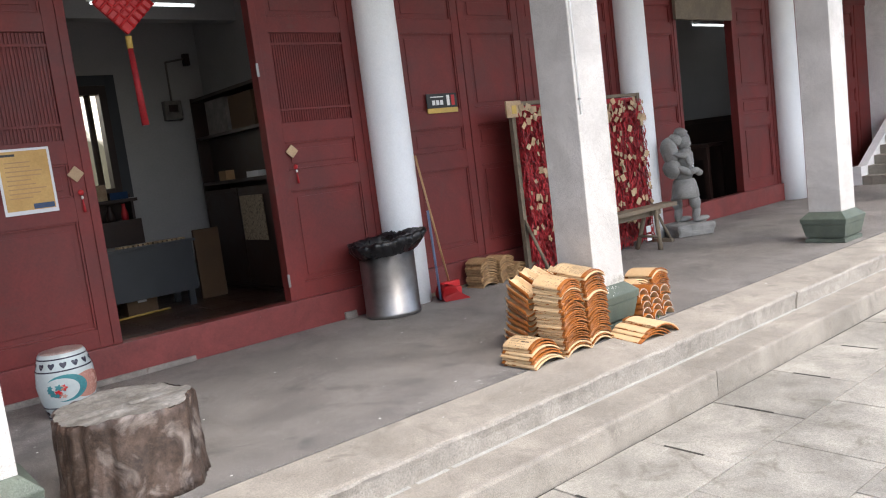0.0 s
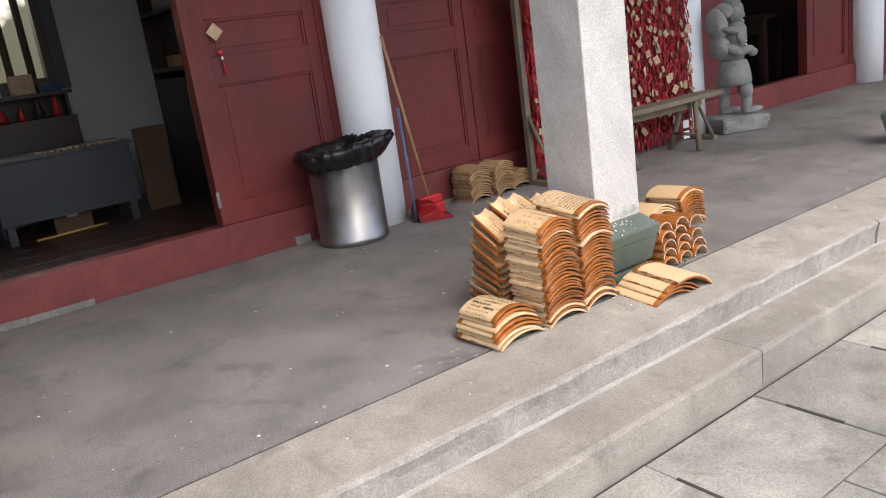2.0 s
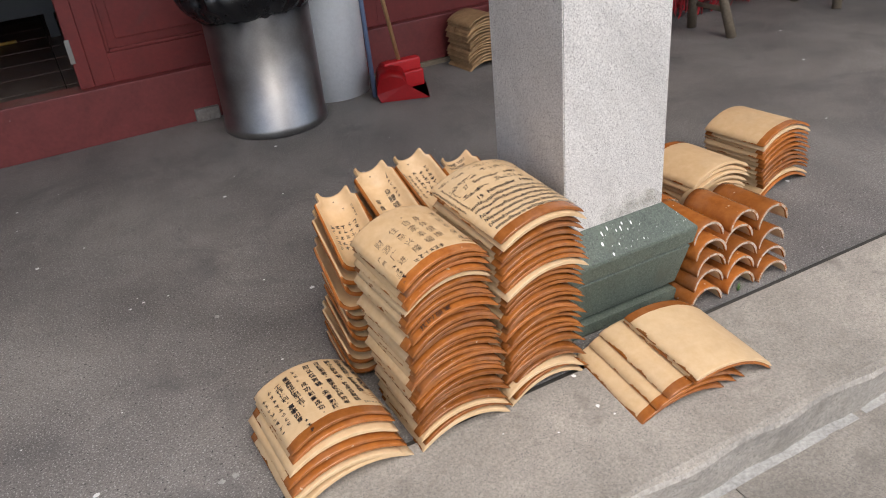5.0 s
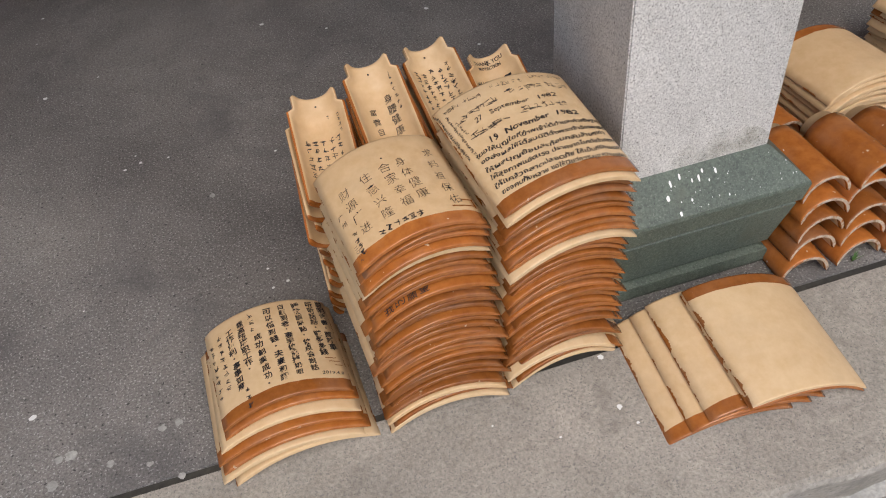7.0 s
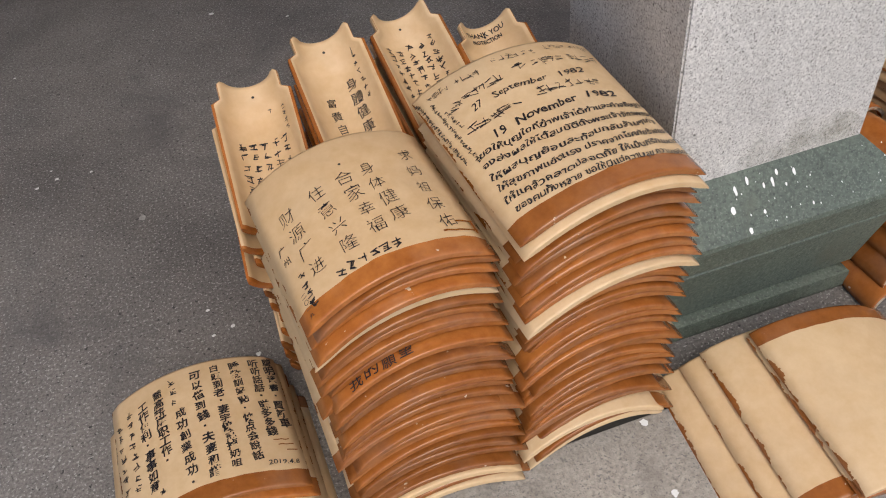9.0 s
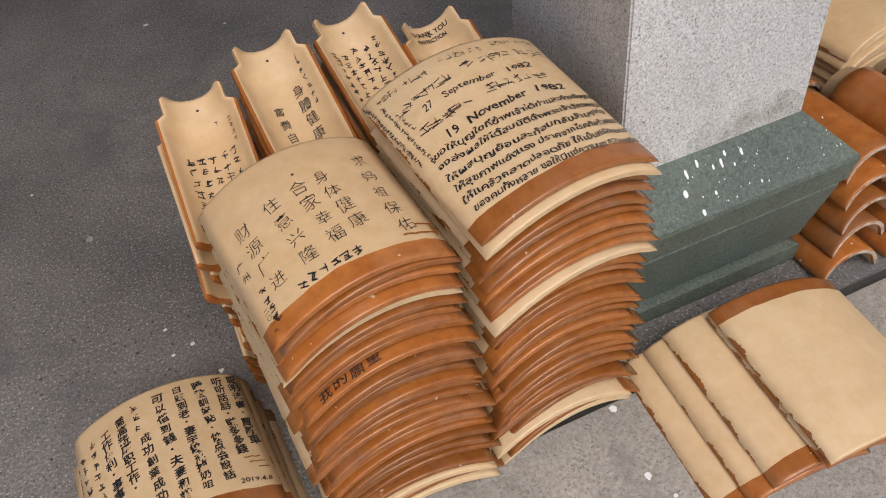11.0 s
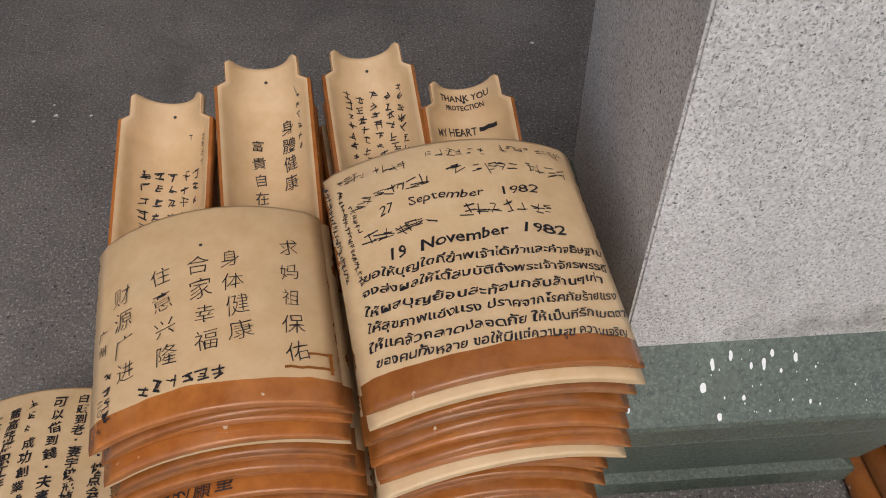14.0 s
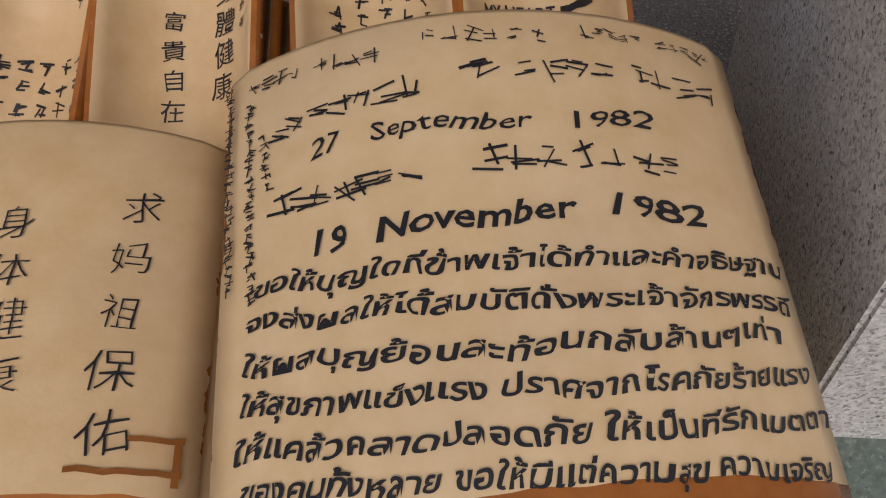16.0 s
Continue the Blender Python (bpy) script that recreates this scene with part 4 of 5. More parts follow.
# the close writing on the low stack
S = []
for text, fu, v0, v1 in (("聰明读書.買新車", 0.95, 0.03, 0.60), ("听听話話.賺多多錢", 0.865, 0.04, 0.66), ("睡教訓好點.快点会說話", 0.755, 0.05, 0.82), ("白頭到老.妻宇快戒掉奶咀", 0.64, 0.05, 0.84),
                         ("可以借到錢.夫妻和諧", 0.53, 0.06, 0.86), ("成功創業成功.", 0.415, 0.30, 0.88), ("喬高薪歷职工作.", 0.305, 0.10, 0.66), ("工作便利.事事如意", 0.21, 0.13, 0.78)):
    S += column(text, *uv(fu, v0), uv(0, v1)[1], 0.0190 if len(text) < 11 else 0.0172, bold=0.022)
for fu, v0, n in ((0.40, 0.09, 3), (0.12, 0.16, 8), (0.04, 0.20, 8), (0.25, 0.80, 3)):
    for i in range(n):
        u, v = uv(fu, v0 + 0.075 * i)
        S += scrawl(u - 0.006, v, 0.0125)
S.append(line("2019.4.8", uv(0.80, 0)[0], uv(0.97, 0)[0], uv(0, 0.86)[1], 0.012, bold=0.01))
ink(low[-1], S, on_flat)
ink(low[-1], [bar(*uv(0.86, 0.69), 0.026, 0.002), bar(*uv(0.88, 0.725), 0.026, 0.002), bar(*uv(0.92, 0.765), 0.018, 0.002)], on_flat, "glaze_drip", "brown runs of glaze", outer_tile_mat)

# writing inside the cover tiles
T1 = []
for i in range(25):
    T1 += scrawl(-0.043 + 0.0175 * (i % 5), 0.022 - 0.018 * (i // 5), 0.0125)
ink(troughs[0], T1 + scrawl(0.016, 0.074, 0.009) + sum((scrawl(0.042, 0.070 - 0.012 * i, 0.008) for i in range(4)), []), on_trough)
ink(troughs[1], column("身體健康", 0.022, 0.050, -0.050, 0.020) + column("富貴自在", -0.018, 0.028, -0.066, 0.019) + sum((scrawl(0.040, 0.078 - 0.0145 * i, 0.0085) for i in range(6)), []), on_trough)
ink(troughs[2], sum((scrawl(-0.038 + 0.018 * k + ink_rng.uniform(-0.002, 0.002), 0.070 - 0.0145 * i - 0.006 * (k % 2), 0.0115) for k in range(5) for i in range(7)), []), on_trough)
ink(troughs[3], [line("THANK YOU", -0.036, 0.036, 0.101, 0.0125, bold=0.02, slant=0), line("PROTECTION", -0.028, 0.026, 0.088, 0.010, bold=0.025, slant=0), line("MY HEART", -0.046, 0.012, 0.056, 0.0145, bold=0.02, slant=0), bar(0.016, 0.060, 0.026, 0.006)], on_trough)

hole_me = done(lathe(bmesh.new(), [(0.0, 0.0), (0.0022, 0.0)], 12), "nail_hole")
hole_me.materials.append(earth_mat)
h = new("nail_hole", hole_me)
h.parent, h.location = tall_a[-1], Vector(on_flat(0.0015, 0.0774))
for tile in troughs:
    h = new("nail_hole", hole_me)
    h.parent, h.location = tile, Vector(on_trough(0.0, 0.100)) - Vector((0, 0, 0.0004))


# ---- small things by the tiles ----
dab = random.Random(8)
spots = bmesh.new()
for x, y, r, tall in ((0.281, 0.150, 0.0036, 1.7), (0.304, 0.157, 0.0030, 1.8), (0.329, 0.147, 0.0026, 1.4), (0.345, 0.148, 0.0034, 1.8), (0.356, 0.157, 0.0030, 1.3), (0.366, 0.141, 0.0020, 1.2), (0.385, 0.152, 0.0030, 1.6), (0.268, 0.130, 0.0050, 1.0), (0.287, 0.103, 0.0038, 1.1), (0.401, 0.112, 0.0024, 1.0), (0.318, 0.119, 0.0026, 1.1), (0.174, 0.115, 0.0026, 1.5)) + tuple((dab.uniform(0.26, 0.56), dab.uniform(0.105, 0.163), dab.uniform(0.0006, 0.0014), 1.1) for k in range(30)):
    z = 0.264 + (y - 0.098) * 0.97 + 0.0014
    vs = [spots.verts.new((x + r * math.cos(a) * dab.uniform(0.6, 1.0), y + r * math.sin(a) * tall * dab.uniform(0.8, 1.0), z + 0.95 * r * math.sin(a) * tall)) for a in (2 * math.pi * k / 9 for k in range(9))]
    spots.faces.new(vs)
tagged(part("paint_splashes", spots, white_mat), "small white paint splashes on the green pillar base", "paint splashes", kind="stuff")
drips = bmesh.new()
for i in range(150):
    x, y = dab.uniform(-3.4, 4.0), dab.uniform(-0.33, 2.4)
    if 0.1 < x < 0.6 and 0.08 < y < 0.6 or -0.5 < x < 0.2 and -0.02 < y < 0.6:
        continue
    r = dab.choice((0.003, 0.004, 0.005, 0.007, 0.011))
    vs = [drips.verts.new((x + r * math.cos(a) * dab.uniform(0.5, 1.0), y + r * math.sin(a) * dab.uniform(0.5, 1.0), 0.0025 + min(0.0, (y - r - 0.018) * KERB_FALL))) for a in (2 * math.pi * k / 8 for k in range(8))]
    drips.faces.new(vs)
for x, y, r in ((0.076, 0.006, 0.009), (0.063, -0.117, 0.0085), (0.084, -0.162, 0.005), (-0.897, 1.141, 0.007), (-0.50, 1.033, 0.006), (-0.545, 0.49, 0.006), (-0.584, 0.48, 0.005), (-0.508, 0.401, 0.006)):
    vs = [drips.verts.new((x + r * math.cos(a) * dab.uniform(0.5, 1.0), y + r * math.sin(a) * dab.uniform(0.5, 1.0), 0.0025 + min(0.0, (y - 0.018) * KERB_FALL))) for a in (2 * math.pi * k / 12 for k in range(12))]
    drips.faces.new(vs)
tagged(part("floor_specks", drips, white_mat), "small white paint drips on the floor and kerb", "paint drips", kind="stuff")
blots = bmesh.new()
for x, y, r in ((-0.837, 0.163, 0.012), (-0.871, 0.161, 0.011), (-1.065, 0.159, 0.016), (-1.089, 0.157, 0.012), (-0.837, 0.029, 0.010), (-1.1, 0.10, 0.016), (-0.98, 0.11, 0.012), (-1.3, 0.2, 0.012), (-0.9, 0.08, 0.01), (-1.55, 0.16, 0.015), (-0.7, 0.9, 0.012)):
    vs = [blots.verts.new((x + r * math.cos(a) * dab.uniform(0.5, 1.0), y + r * math.sin(a) * dab.uniform(0.5, 1.0), 0.002)) for a in (2 * math.pi * k / 12 for k in range(12))]
    blots.faces.new(vs)
tagged(part("floor_blots", blots, mortar_mat), "faint dried grey blots on the floor", "stains", kind="stuff")
tuft = bmesh.new()
for i in range(14):
    a, r = dab.uniform(0, 6.28), dab.uniform(0.01, 0.035)
    tip = Vector((math.cos(a) * r, math.sin(a) * r * 0.5, dab.uniform(0.01, 0.03)))
    w = Vector((-math.sin(a), math.cos(a), 0)) * 0.002
    tuft.faces.new([tuft.verts.new(p) for p in (w, -w, tip)])
weed = tagged(part("weed", tuft, leaf_mat), "tiny green weed growing from the kerb joint", "weed")
weed.location = (0.74, 0.055, 0.0)


# ---- things along the gallery ----
bin_at = pose(0.04, 2.575, 0)
waste_bin = thing("waste_bin", "brushed steel waste bin with a black bag over its rim", "bin", at=bin_at)
part("drum", lathe(bmesh.new(), [(0, 0), (0.255, 0), (0.268, 0.012), (0.268, 0.05), (0.264, 0.054), (0.266, 0.65), (0.258, 0.65), (0.256, 0.30), (0, 0.29)], 64), steel_mat, waste_bin)
bm = lathe(bmesh.new(), [(0.20, 0.60), (0.235, 0.66), (0.262, 0.712), (0.300, 0.742), (0.338, 0.738), (0.352, 0.712), (0.340, 0.672), (0.312, 0.635), (0.285, 0.605), (0.272, 0.590)], 120)
for v in bm.verts:
    a = math.atan2(v.co.y, v.co.x)
    w = noise.noise(Vector((math.cos(a) * 4, math.sin(a) * 4, v.co.z * 7)))
    fold = noise.noise(Vector((math.cos(a) * 11, math.sin(a) * 11, v.co.z * 3)))
    out = max(0, (v.co.z - 0.45) / 0.25)
    crease = abs(noise.noise(Vector((math.cos(a) * 17, math.sin(a) * 17, v.co.z * 26))))
    k = 1 + out * (0.08 * w + 0.04 * fold - 0.09 * crease + 0.16 * max(0, math.cos(a + 0.55)) ** 8 + 0.05 * max(0, math.cos(a - 2.7)) ** 2)
    v.co.x, v.co.y = v.co.x * k, v.co.y * k
    v.co.z += out * (0.016 * fold + 0.012 * w + 0.022 * crease + 0.036 * math.cos(a + 0.4))
part("bag", bm, bag_mat, waste_bin, "crumpled black plastic bag")

dustpan = thing("dustpan", "red plastic dustpan with a thin blue upright handle", "dustpan", at=pose(0.74, 2.55, 0, 0, 0, 68))
side = [(-0.170, 0.004), (0.100, 0.004), (0.116, 0.045), (0.108, 0.110), (0.080, 0.148), (0.030, 0.160), (-0.030, 0.140), (-0.050, 0.105)]
bm = bmesh.new()
rows = [[bm.verts.new((x * (1.0 + 0.10 * (z < 0.01)), y, z - 0.02 * (abs(x) > 0.125 and z > 0.1))) for y, z in side] for x in (-0.135, -0.115, -0.06, 0.0, 0.06, 0.115, 0.135)]
for a, b in zip(rows, rows[1:]):
    for k in range(len(side) - 1):
        bm.faces.new((a[k], a[k + 1], b[k + 1], b[k])).smooth = k > 1
for row in (rows[0], rows[-1]):
    bm.faces.new(row[1:])
    bm.faces.new((row[0], row[1], row[-1]))
bmesh.ops.solidify(bm, geom=bm.faces[:], thickness=0.004)
part("pan", bm, red_plastic_mat, dustpan)
part("handle", rod(bmesh.new(), (-0.085, 0.128, 0.02), (-0.065, 0.142, 0.93), 0.013), blue_plastic_mat, dustpan, "thin blue-grey handle")
broom = thing("broom", "broom with a long pale wooden stick leaning on the column", "broom", at=pose(0.79, 2.60, 0))
part("stick", rod(bmesh.new(), (0.0, 0.0, 0.16), (-0.185, 0.06, 1.48), 0.0115), stick_mat, broom)
part("head", boxed(-0.10, 0.12, -0.03, 0.03, 0.10, 0.17, bevel=0.012), red_plastic_mat, broom)
part("bristles", boxed(-0.11, 0.13, -0.036, 0.036, 0.006, 0.10, bevel=0.01), red_plastic_mat, broom)

sign = thing("toilet_sign", "small black sign board with white bars and a red figure shape", "sign", at=pose(1.07, 2.935, 1.90))
sign_board = part("board", boxed(0, 0.42, 0, 0.012, 0.055, 0.205, bevel=0.002), black_mat, sign)
part("foot_strip", boxed(0.0, 0.42, -0.002, 0.012, 0, 0.052, bevel=0.002), yellow_mat, sign)
part("arrow", boxed(0.05, 0.23, -0.003, 0.0, 0.165, 0.175), white_mat, sign_board)
for i in range(3):
    part("bar", boxed(0.07 + 0.055 * i, 0.11 + 0.055 * i, -0.003, 0.0, 0.085, 0.135), white_mat, sign_board)
part("pale_figure", boxed(0.275, 0.315, -0.003, 0.0, 0.075, 0.185, bevel=0.001), white_mat, sign_board)
part("red_figure", boxed(0.34, 0.385, -0.003, 0.0, 0.075, 0.185, bevel=0.001), red_plastic_mat, sign_board)

# rack of red wish ribbons and wooden tags
rack = thing("wish_rack", "wooden rack hung thickly with red ribbons and wooden wish tags", "rack", at=pose(1.985, 2.62, 0))
for x in (0.0, 2.28):
    part("post", boxed(x - 0.028, x + 0.028, -0.028, 0.028, 0, 1.93, bevel=0.004), wood_mat, rack)
    part("foot", boxed(x - 0.03, x + 0.03, -0.35, 0.03, 0, 0.045, bevel=0.004), wood_mat, rack)
    part("brace", rod(bmesh.new(), (x, -0.32, 0.04), (x, -0.02, 0.62), 0.018), wood_mat, rack)
part("top_rail", boxed(0, 2.28, -0.02, 0.02, 1.89, 1.93, bevel=0.003), wood_mat, rack)
part("low_rail", boxed(0, 2.28, -0.02, 0.02, 0.10, 0.14, bevel=0.003), wood_mat, rack)
for k in range(9):
    part("cord", rod(bmesh.new(), (0.02, 0.0, 0.28 + 0.19 * k), (2.26, 0.0, 0.28 + 0.19 * k), 0.004), wood_mat, rack)
wish = random.Random(21)
verts, faces = [], []
for i in range(9000):
    x, z, y = wish.uniform(0.04, 2.30), wish.uniform(0.10, 1.86), wish.uniform(-0.085, -0.008)
    w, h = wish.uniform(0.004, 0.012), wish.uniform(0.03, 0.11)
    a, b = wish.uniform(-0.5, 0.5), wish.uniform(-0.03, 0.03)
    dx, dy = w * math.cos(a), w * math.sin(a)
    k = len(verts)
    verts += [(x - dx, y - dy, z), (x + dx, y + dy, z), (x + dx + b * 0.5, y + dy - 0.01, z - h * 0.5), (x - dx + b * 0.5, y - dy - 0.01, z - h * 0.5), (x + dx * 0.7 + b, y, z - h), (x - dx * 0.7 + b, y, z - h)]
    faces += [(k, k + 1, k + 2, k + 3), (k + 3, k + 2, k + 4, k + 5)]
me = bpy.data.meshes.new("ribbon_fringe")
me.from_pydata(verts, [], faces)
me.materials.append(ribbon_mat)
ob = tagged(new("ribbon_fringe", me), "dense red ribbons and tassels", kind="stuff")
ob.parent = rack
tagged(part("ribbon_backing", boxed(0.03, 2.26, 0.004, 0.012, 0.12, 1.88), ribbon_mat, rack), "dense red cloth behind the ribbons")
tag_me = done(boxed(-0.03, 0.03, -0.003, 0.003, -0.04, 0.04, bevel=0.002), "wish_tag")
tag_me.materials.append(pale_wood_mat)
for i in range(295):
    t = new("wish_tag", tag_me)
    z = wish.uniform(1.72, 1.86) if i < 60 else wish.uniform(0.2, 1.8)
    x = wish.uniform(0.05, 2.28)
    s = wish.uniform(0.45, 1.1)
    t.matrix_basis = pose(x, wish.uniform(-0.12, -0.085), z, wish.uniform(-15, 15), wish.uniform(-40, 40), wish.uniform(-30, 30)) @ Matrix.Diagonal((s, 1, s, 1))
    t.parent = rack
name_plate = part("name_board", boxed(-0.13, 0.10, -0.06, -0.04, 1.76, 1.94, bevel=0.003), pale_wood_mat, rack, "square pale wooden board with a mark")
part("mark", boxed(-0.05, 0.02, -0.063, -0.0605, 1.80, 1.89), yellow_mat, name_plate)

bench = thing("wooden_bench", "long weathered wooden bench with splayed legs", "bench", at=pose(3.22, 2.22, 0))
part("seat", boxed(-0.98, 0.98, -0.11, 0.11, 0.475, 0.525, bevel=0.008), wood_mat, bench)
part("rail", boxed(-0.72, 0.72, -0.02, 0.02, 0.40, 0.475, bevel=0.004), wood_mat, bench)
for sx in (-1, 1):
    for sy in (-1, 1):
        part("leg", rod(bmesh.new(), (sx * 0.46, sy * 0.17, 0), (sx * 0.56, sy * 0.07, 0.48), 0.030, 0.026, 8), wood_mat, bench)
    part("stretcher", rod(bmesh.new(), (sx * 0.48, -0.14, 0.16), (sx * 0.48, 0.14, 0.16), 0.016), wood_mat, bench)
    part("bracket", boxed(sx * 0.60 - 0.09, sx * 0.60 + 0.09, -0.06, 0.06, 0.41, 0.475, bevel=0.01), wood_mat, bench)
for i, z in enumerate((0.05, 0.16)):
    tagged(part("paper_notice", boxed(3.93, 4.02, 2.41, 2.415, z + 0.01, z + 0.09), white_paper_mat, None), "small white paper notice by the rack", "notice")

# stone figure that bears a smaller one on its back
bm = bmesh.new()
box(bm, -0.23, 0.22, -0.29, 0.27, 0.0, 0.165, bevel=0.045)
bmesh.ops.subdivide_edges(bm, edges=bm.edges[:], cuts=2, use_grid_fill=True)
for v in bm.verts:
    push = noise.noise(v.co * 6 + Vector((2, 0, 5))) + 0.6 * noise.noise(v.co * 15)
    v.co.x, v.co.y = v.co.x * (1 + 0.16 * push), v.co.y * (1 + 0.14 * push)
    v.co.z = max(0.0, v.co.z + 0.02 * push * (v.co.z > 0.05))
for sx, f in ((-0.09, 0.10), (0.09, -0.06)):
    blob(bm, (sx, -f - 0.06, 0.205), (0.055, 0.115, 0.040), (-6, 0, 0), rough=0.1)
    blob(bm, (sx, -f + 0.01, 0.30), (0.050, 0.055, 0.13), (10, 0, 0), rough=0.08)
    blob(bm, (sx, -f + 0.02, 0.44), (0.068, 0.075, 0.12), (-10, 0, 0), rough=0.08)
rows = [(0, 0.485), (0.165, 0.49), (0.180, 0.51), (0.172, 0.60), (0.150, 0.70), (0.130, 0.745), (0, 0.76)]
lathe(bm, rows, 32, at=(0, -0.005, 0))
blob(bm, (0, 0.0, 0.83), (0.135, 0.120, 0.15), rough=0.12)
blob(bm, (0, -0.02, 1.00), (0.165, 0.115, 0.16), (8, 0, 0), rough=0.14, seed=4)
blob(bm, (-0.02, 0.165, 0.90), (0.15, 0.105, 0.13), rough=0.14, seed=3)
blob(bm, (-0.01, 0.175, 1.13), (0.125, 0.105, 0.185), (-10, 0, 0), rough=0.12, seed=7)
blob(bm, (-0.01, 0.09, 1.265), (0.085, 0.095, 0.085), (0, 0, 0), rough=0.1, seed=1)
blob(bm, (0.0, -0.045, 1.235), (0.080, 0.085, 0.125), (6, 0, 0), rough=0.08, seed=5)
blob(bm, (0.0, -0.01, 1.345), (0.080, 0.092, 0.075), (15, 0, 0), rough=0.14, seed=8)
blob(bm, (0.0, -0.130, 1.205), (0.018, 0.022, 0.030))
blob(bm, (0.0, -0.100, 1.135), (0.05, 0.035, 0.035), rough=0.1)
for sx in (-1, 1):
    blob(bm, (sx * 0.140, 0.085, 1.065), (0.040, 0.105, 0.036), (14, 0, sx * 10), rough=0.1)
    blob(bm, (sx * 0.145, -0.005, 0.995), (0.036, 0.040, 0.085), (-10, 0, 0), rough=0.1)
    blob(bm, (sx * 0.140, -0.070, 0.845), (0.042, 0.100, 0.042), (-12, 0, sx * -14), rough=0.1)
    blob(bm, (sx * 0.110, -0.165, 0.815), (0.042, 0.050, 0.045), rough=0.1)
    blob(bm, (sx * 0.155, 0.06, 0.86), (0.045, 0.115, 0.050), (30, 0, 0), rough=0.12)
stone = len(bm.faces)
for k in range(5):
    blob(bm, (-0.155 + 0.030 * k, -0.062 - 0.018 * k, 0.83 + 0.035 * k), (0.013, 0.014, 0.014))
bm.faces.ensure_lookup_table()
for face in bm.faces[stone:]:
    face.material_index = 1
statue = part("stone_statue", bm, [statue_mat, white_mat])
statue.matrix_basis = pose(4.82, 2.40, 0, 0, 0, 62)
tagged(statue, "grey carved stone figure bearing a load on a rough block", "statue")

# porcelain stool
stool = thing("garden_stool", "white porcelain drum stool with painted flowers and dark hearts", "stool", at=pose(-2.98, 2.27, 0))
prof = [(0, 0), (0.135, 0), (0.145, 0.01), (0.150, 0.05), (0.178, 0.14), (0.190, 0.235), (0.182, 0.33), (0.160, 0.415), (0.150, 0.445), (0.140, 0.455)]
part("body", lathe(bmesh.new(), prof, 48), porcelain_mat, stool)
part("seat", lathe(bmesh.new(), [(0.1415, 0.452), (0.1405, 0.460), (0.10, 0.468), (0, 0.470)], 48), seat_mat, stool, "dull rose painted seat")


def radius_at(z):
    for (r0, z0), (r1, z1) in zip(prof, prof[1:]):
        if z0 <= z <= z1 and z1 > z0:
            return r0 + (r1 - r0) * (z - z0) / (z1 - z0)
    return 0.14


def decal(shape, a0, z0, lift):
    """A painted patch laid on the stool: shape in metres round the angle a0 and height z0."""
    b = bmesh.new()
    rings = []
    for f in (0.0, 0.25, 0.5, 0.75, 1.0):
        ring = []
        for u, z in shape if f else shape[:1]:
            r = radius_at(z0 + z * f) + lift
            ring.append(b.verts.new((r * math.cos(a0 + u * f / 0.17), r * math.sin(a0 + u * f / 0.17), z0 + z * f)))
        rings.append(ring)
    n = len(shape)
    for k in range(n):
        b.faces.new((rings[0][0], rings[1][k], rings[1][(k + 1) % n]))
        for p, q in zip(rings[1:], rings[2:]):
            b.faces.new((p[k], q[k], q[(k + 1) % n], p[(k + 1) % n]))
    return b


heart = [(0.8 * math.sin(k) ** 3 * 0.029, (13 * math.cos(k) - 5 * math.cos(2 * k) - 2 * math.cos(3 * k)) / 16 * 0.025) for k in (2 * math.pi * i / 20 for i in range(20))]
for i in range(14):
    part("heart", decal(heart, 2 * math.pi * i / 14, 0.385, 0.0025), heart_mat, stool)
    part("heart", decal(heart, 2 * math.pi * i / 14 + 0.2, 0.052, 0.0025), heart_mat, stool)
for z in (0.345, 0.094, 0.425, 0.020):
    r = radius_at(z)
    part("band", lathe(bmesh.new(), [(r - 0.002, z - 0.005), (r + 0.0025, z - 0.004), (r + 0.0025, z + 0.004), (r - 0.003, z + 0.005)], 48), heart_mat, stool)
for a0 in (-1.95, -1.95 + math.pi):
    part("panel", decal([(0.105 * math.cos(k) * 1.25, 0.088 * math.sin(k)) for k in (2 * math.pi * i / 32 for i in range(32))], a0 + 0.98, 0.222, 0.002), pink_mat, stool)
    part("panel_edge", decal([(0.100 * math.cos(k) * 1.25, 0.092 * math.sin(k)) for k in (2 * math.pi * i / 32 for i in range(32))], a0 + 0.12, 0.228, 0.003), teal_mat, stool)
    field = part("panel_field", decal([(0.086 * math.cos(k) * 1.25, 0.078 * math.sin(k)) for k in (2 * math.pi * i / 32 for i in range(32))], a0 - 0.06, 0.222, 0.004), porcelain_mat, stool)
    pr = random.Random(4)
    for i in range(16):
        s = pr.uniform(0.008, 0.02)
        part("flower", decal([(s * math.cos(k) * (1 + 0.3 * math.cos(5 * k)), s * math.sin(k) * (1 + 0.3 * math.cos(5 * k))) for k in (2 * math.pi * j / 20 for j in range(20))], a0 - 0.1 + pr.uniform(-0.35, 0.25), 0.215 + pr.uniform(-0.04, 0.035), 0.005 + 0.0004 * i), (teal_mat, red_plastic_mat, teal_mat, pink_mat)[i % 4], field)

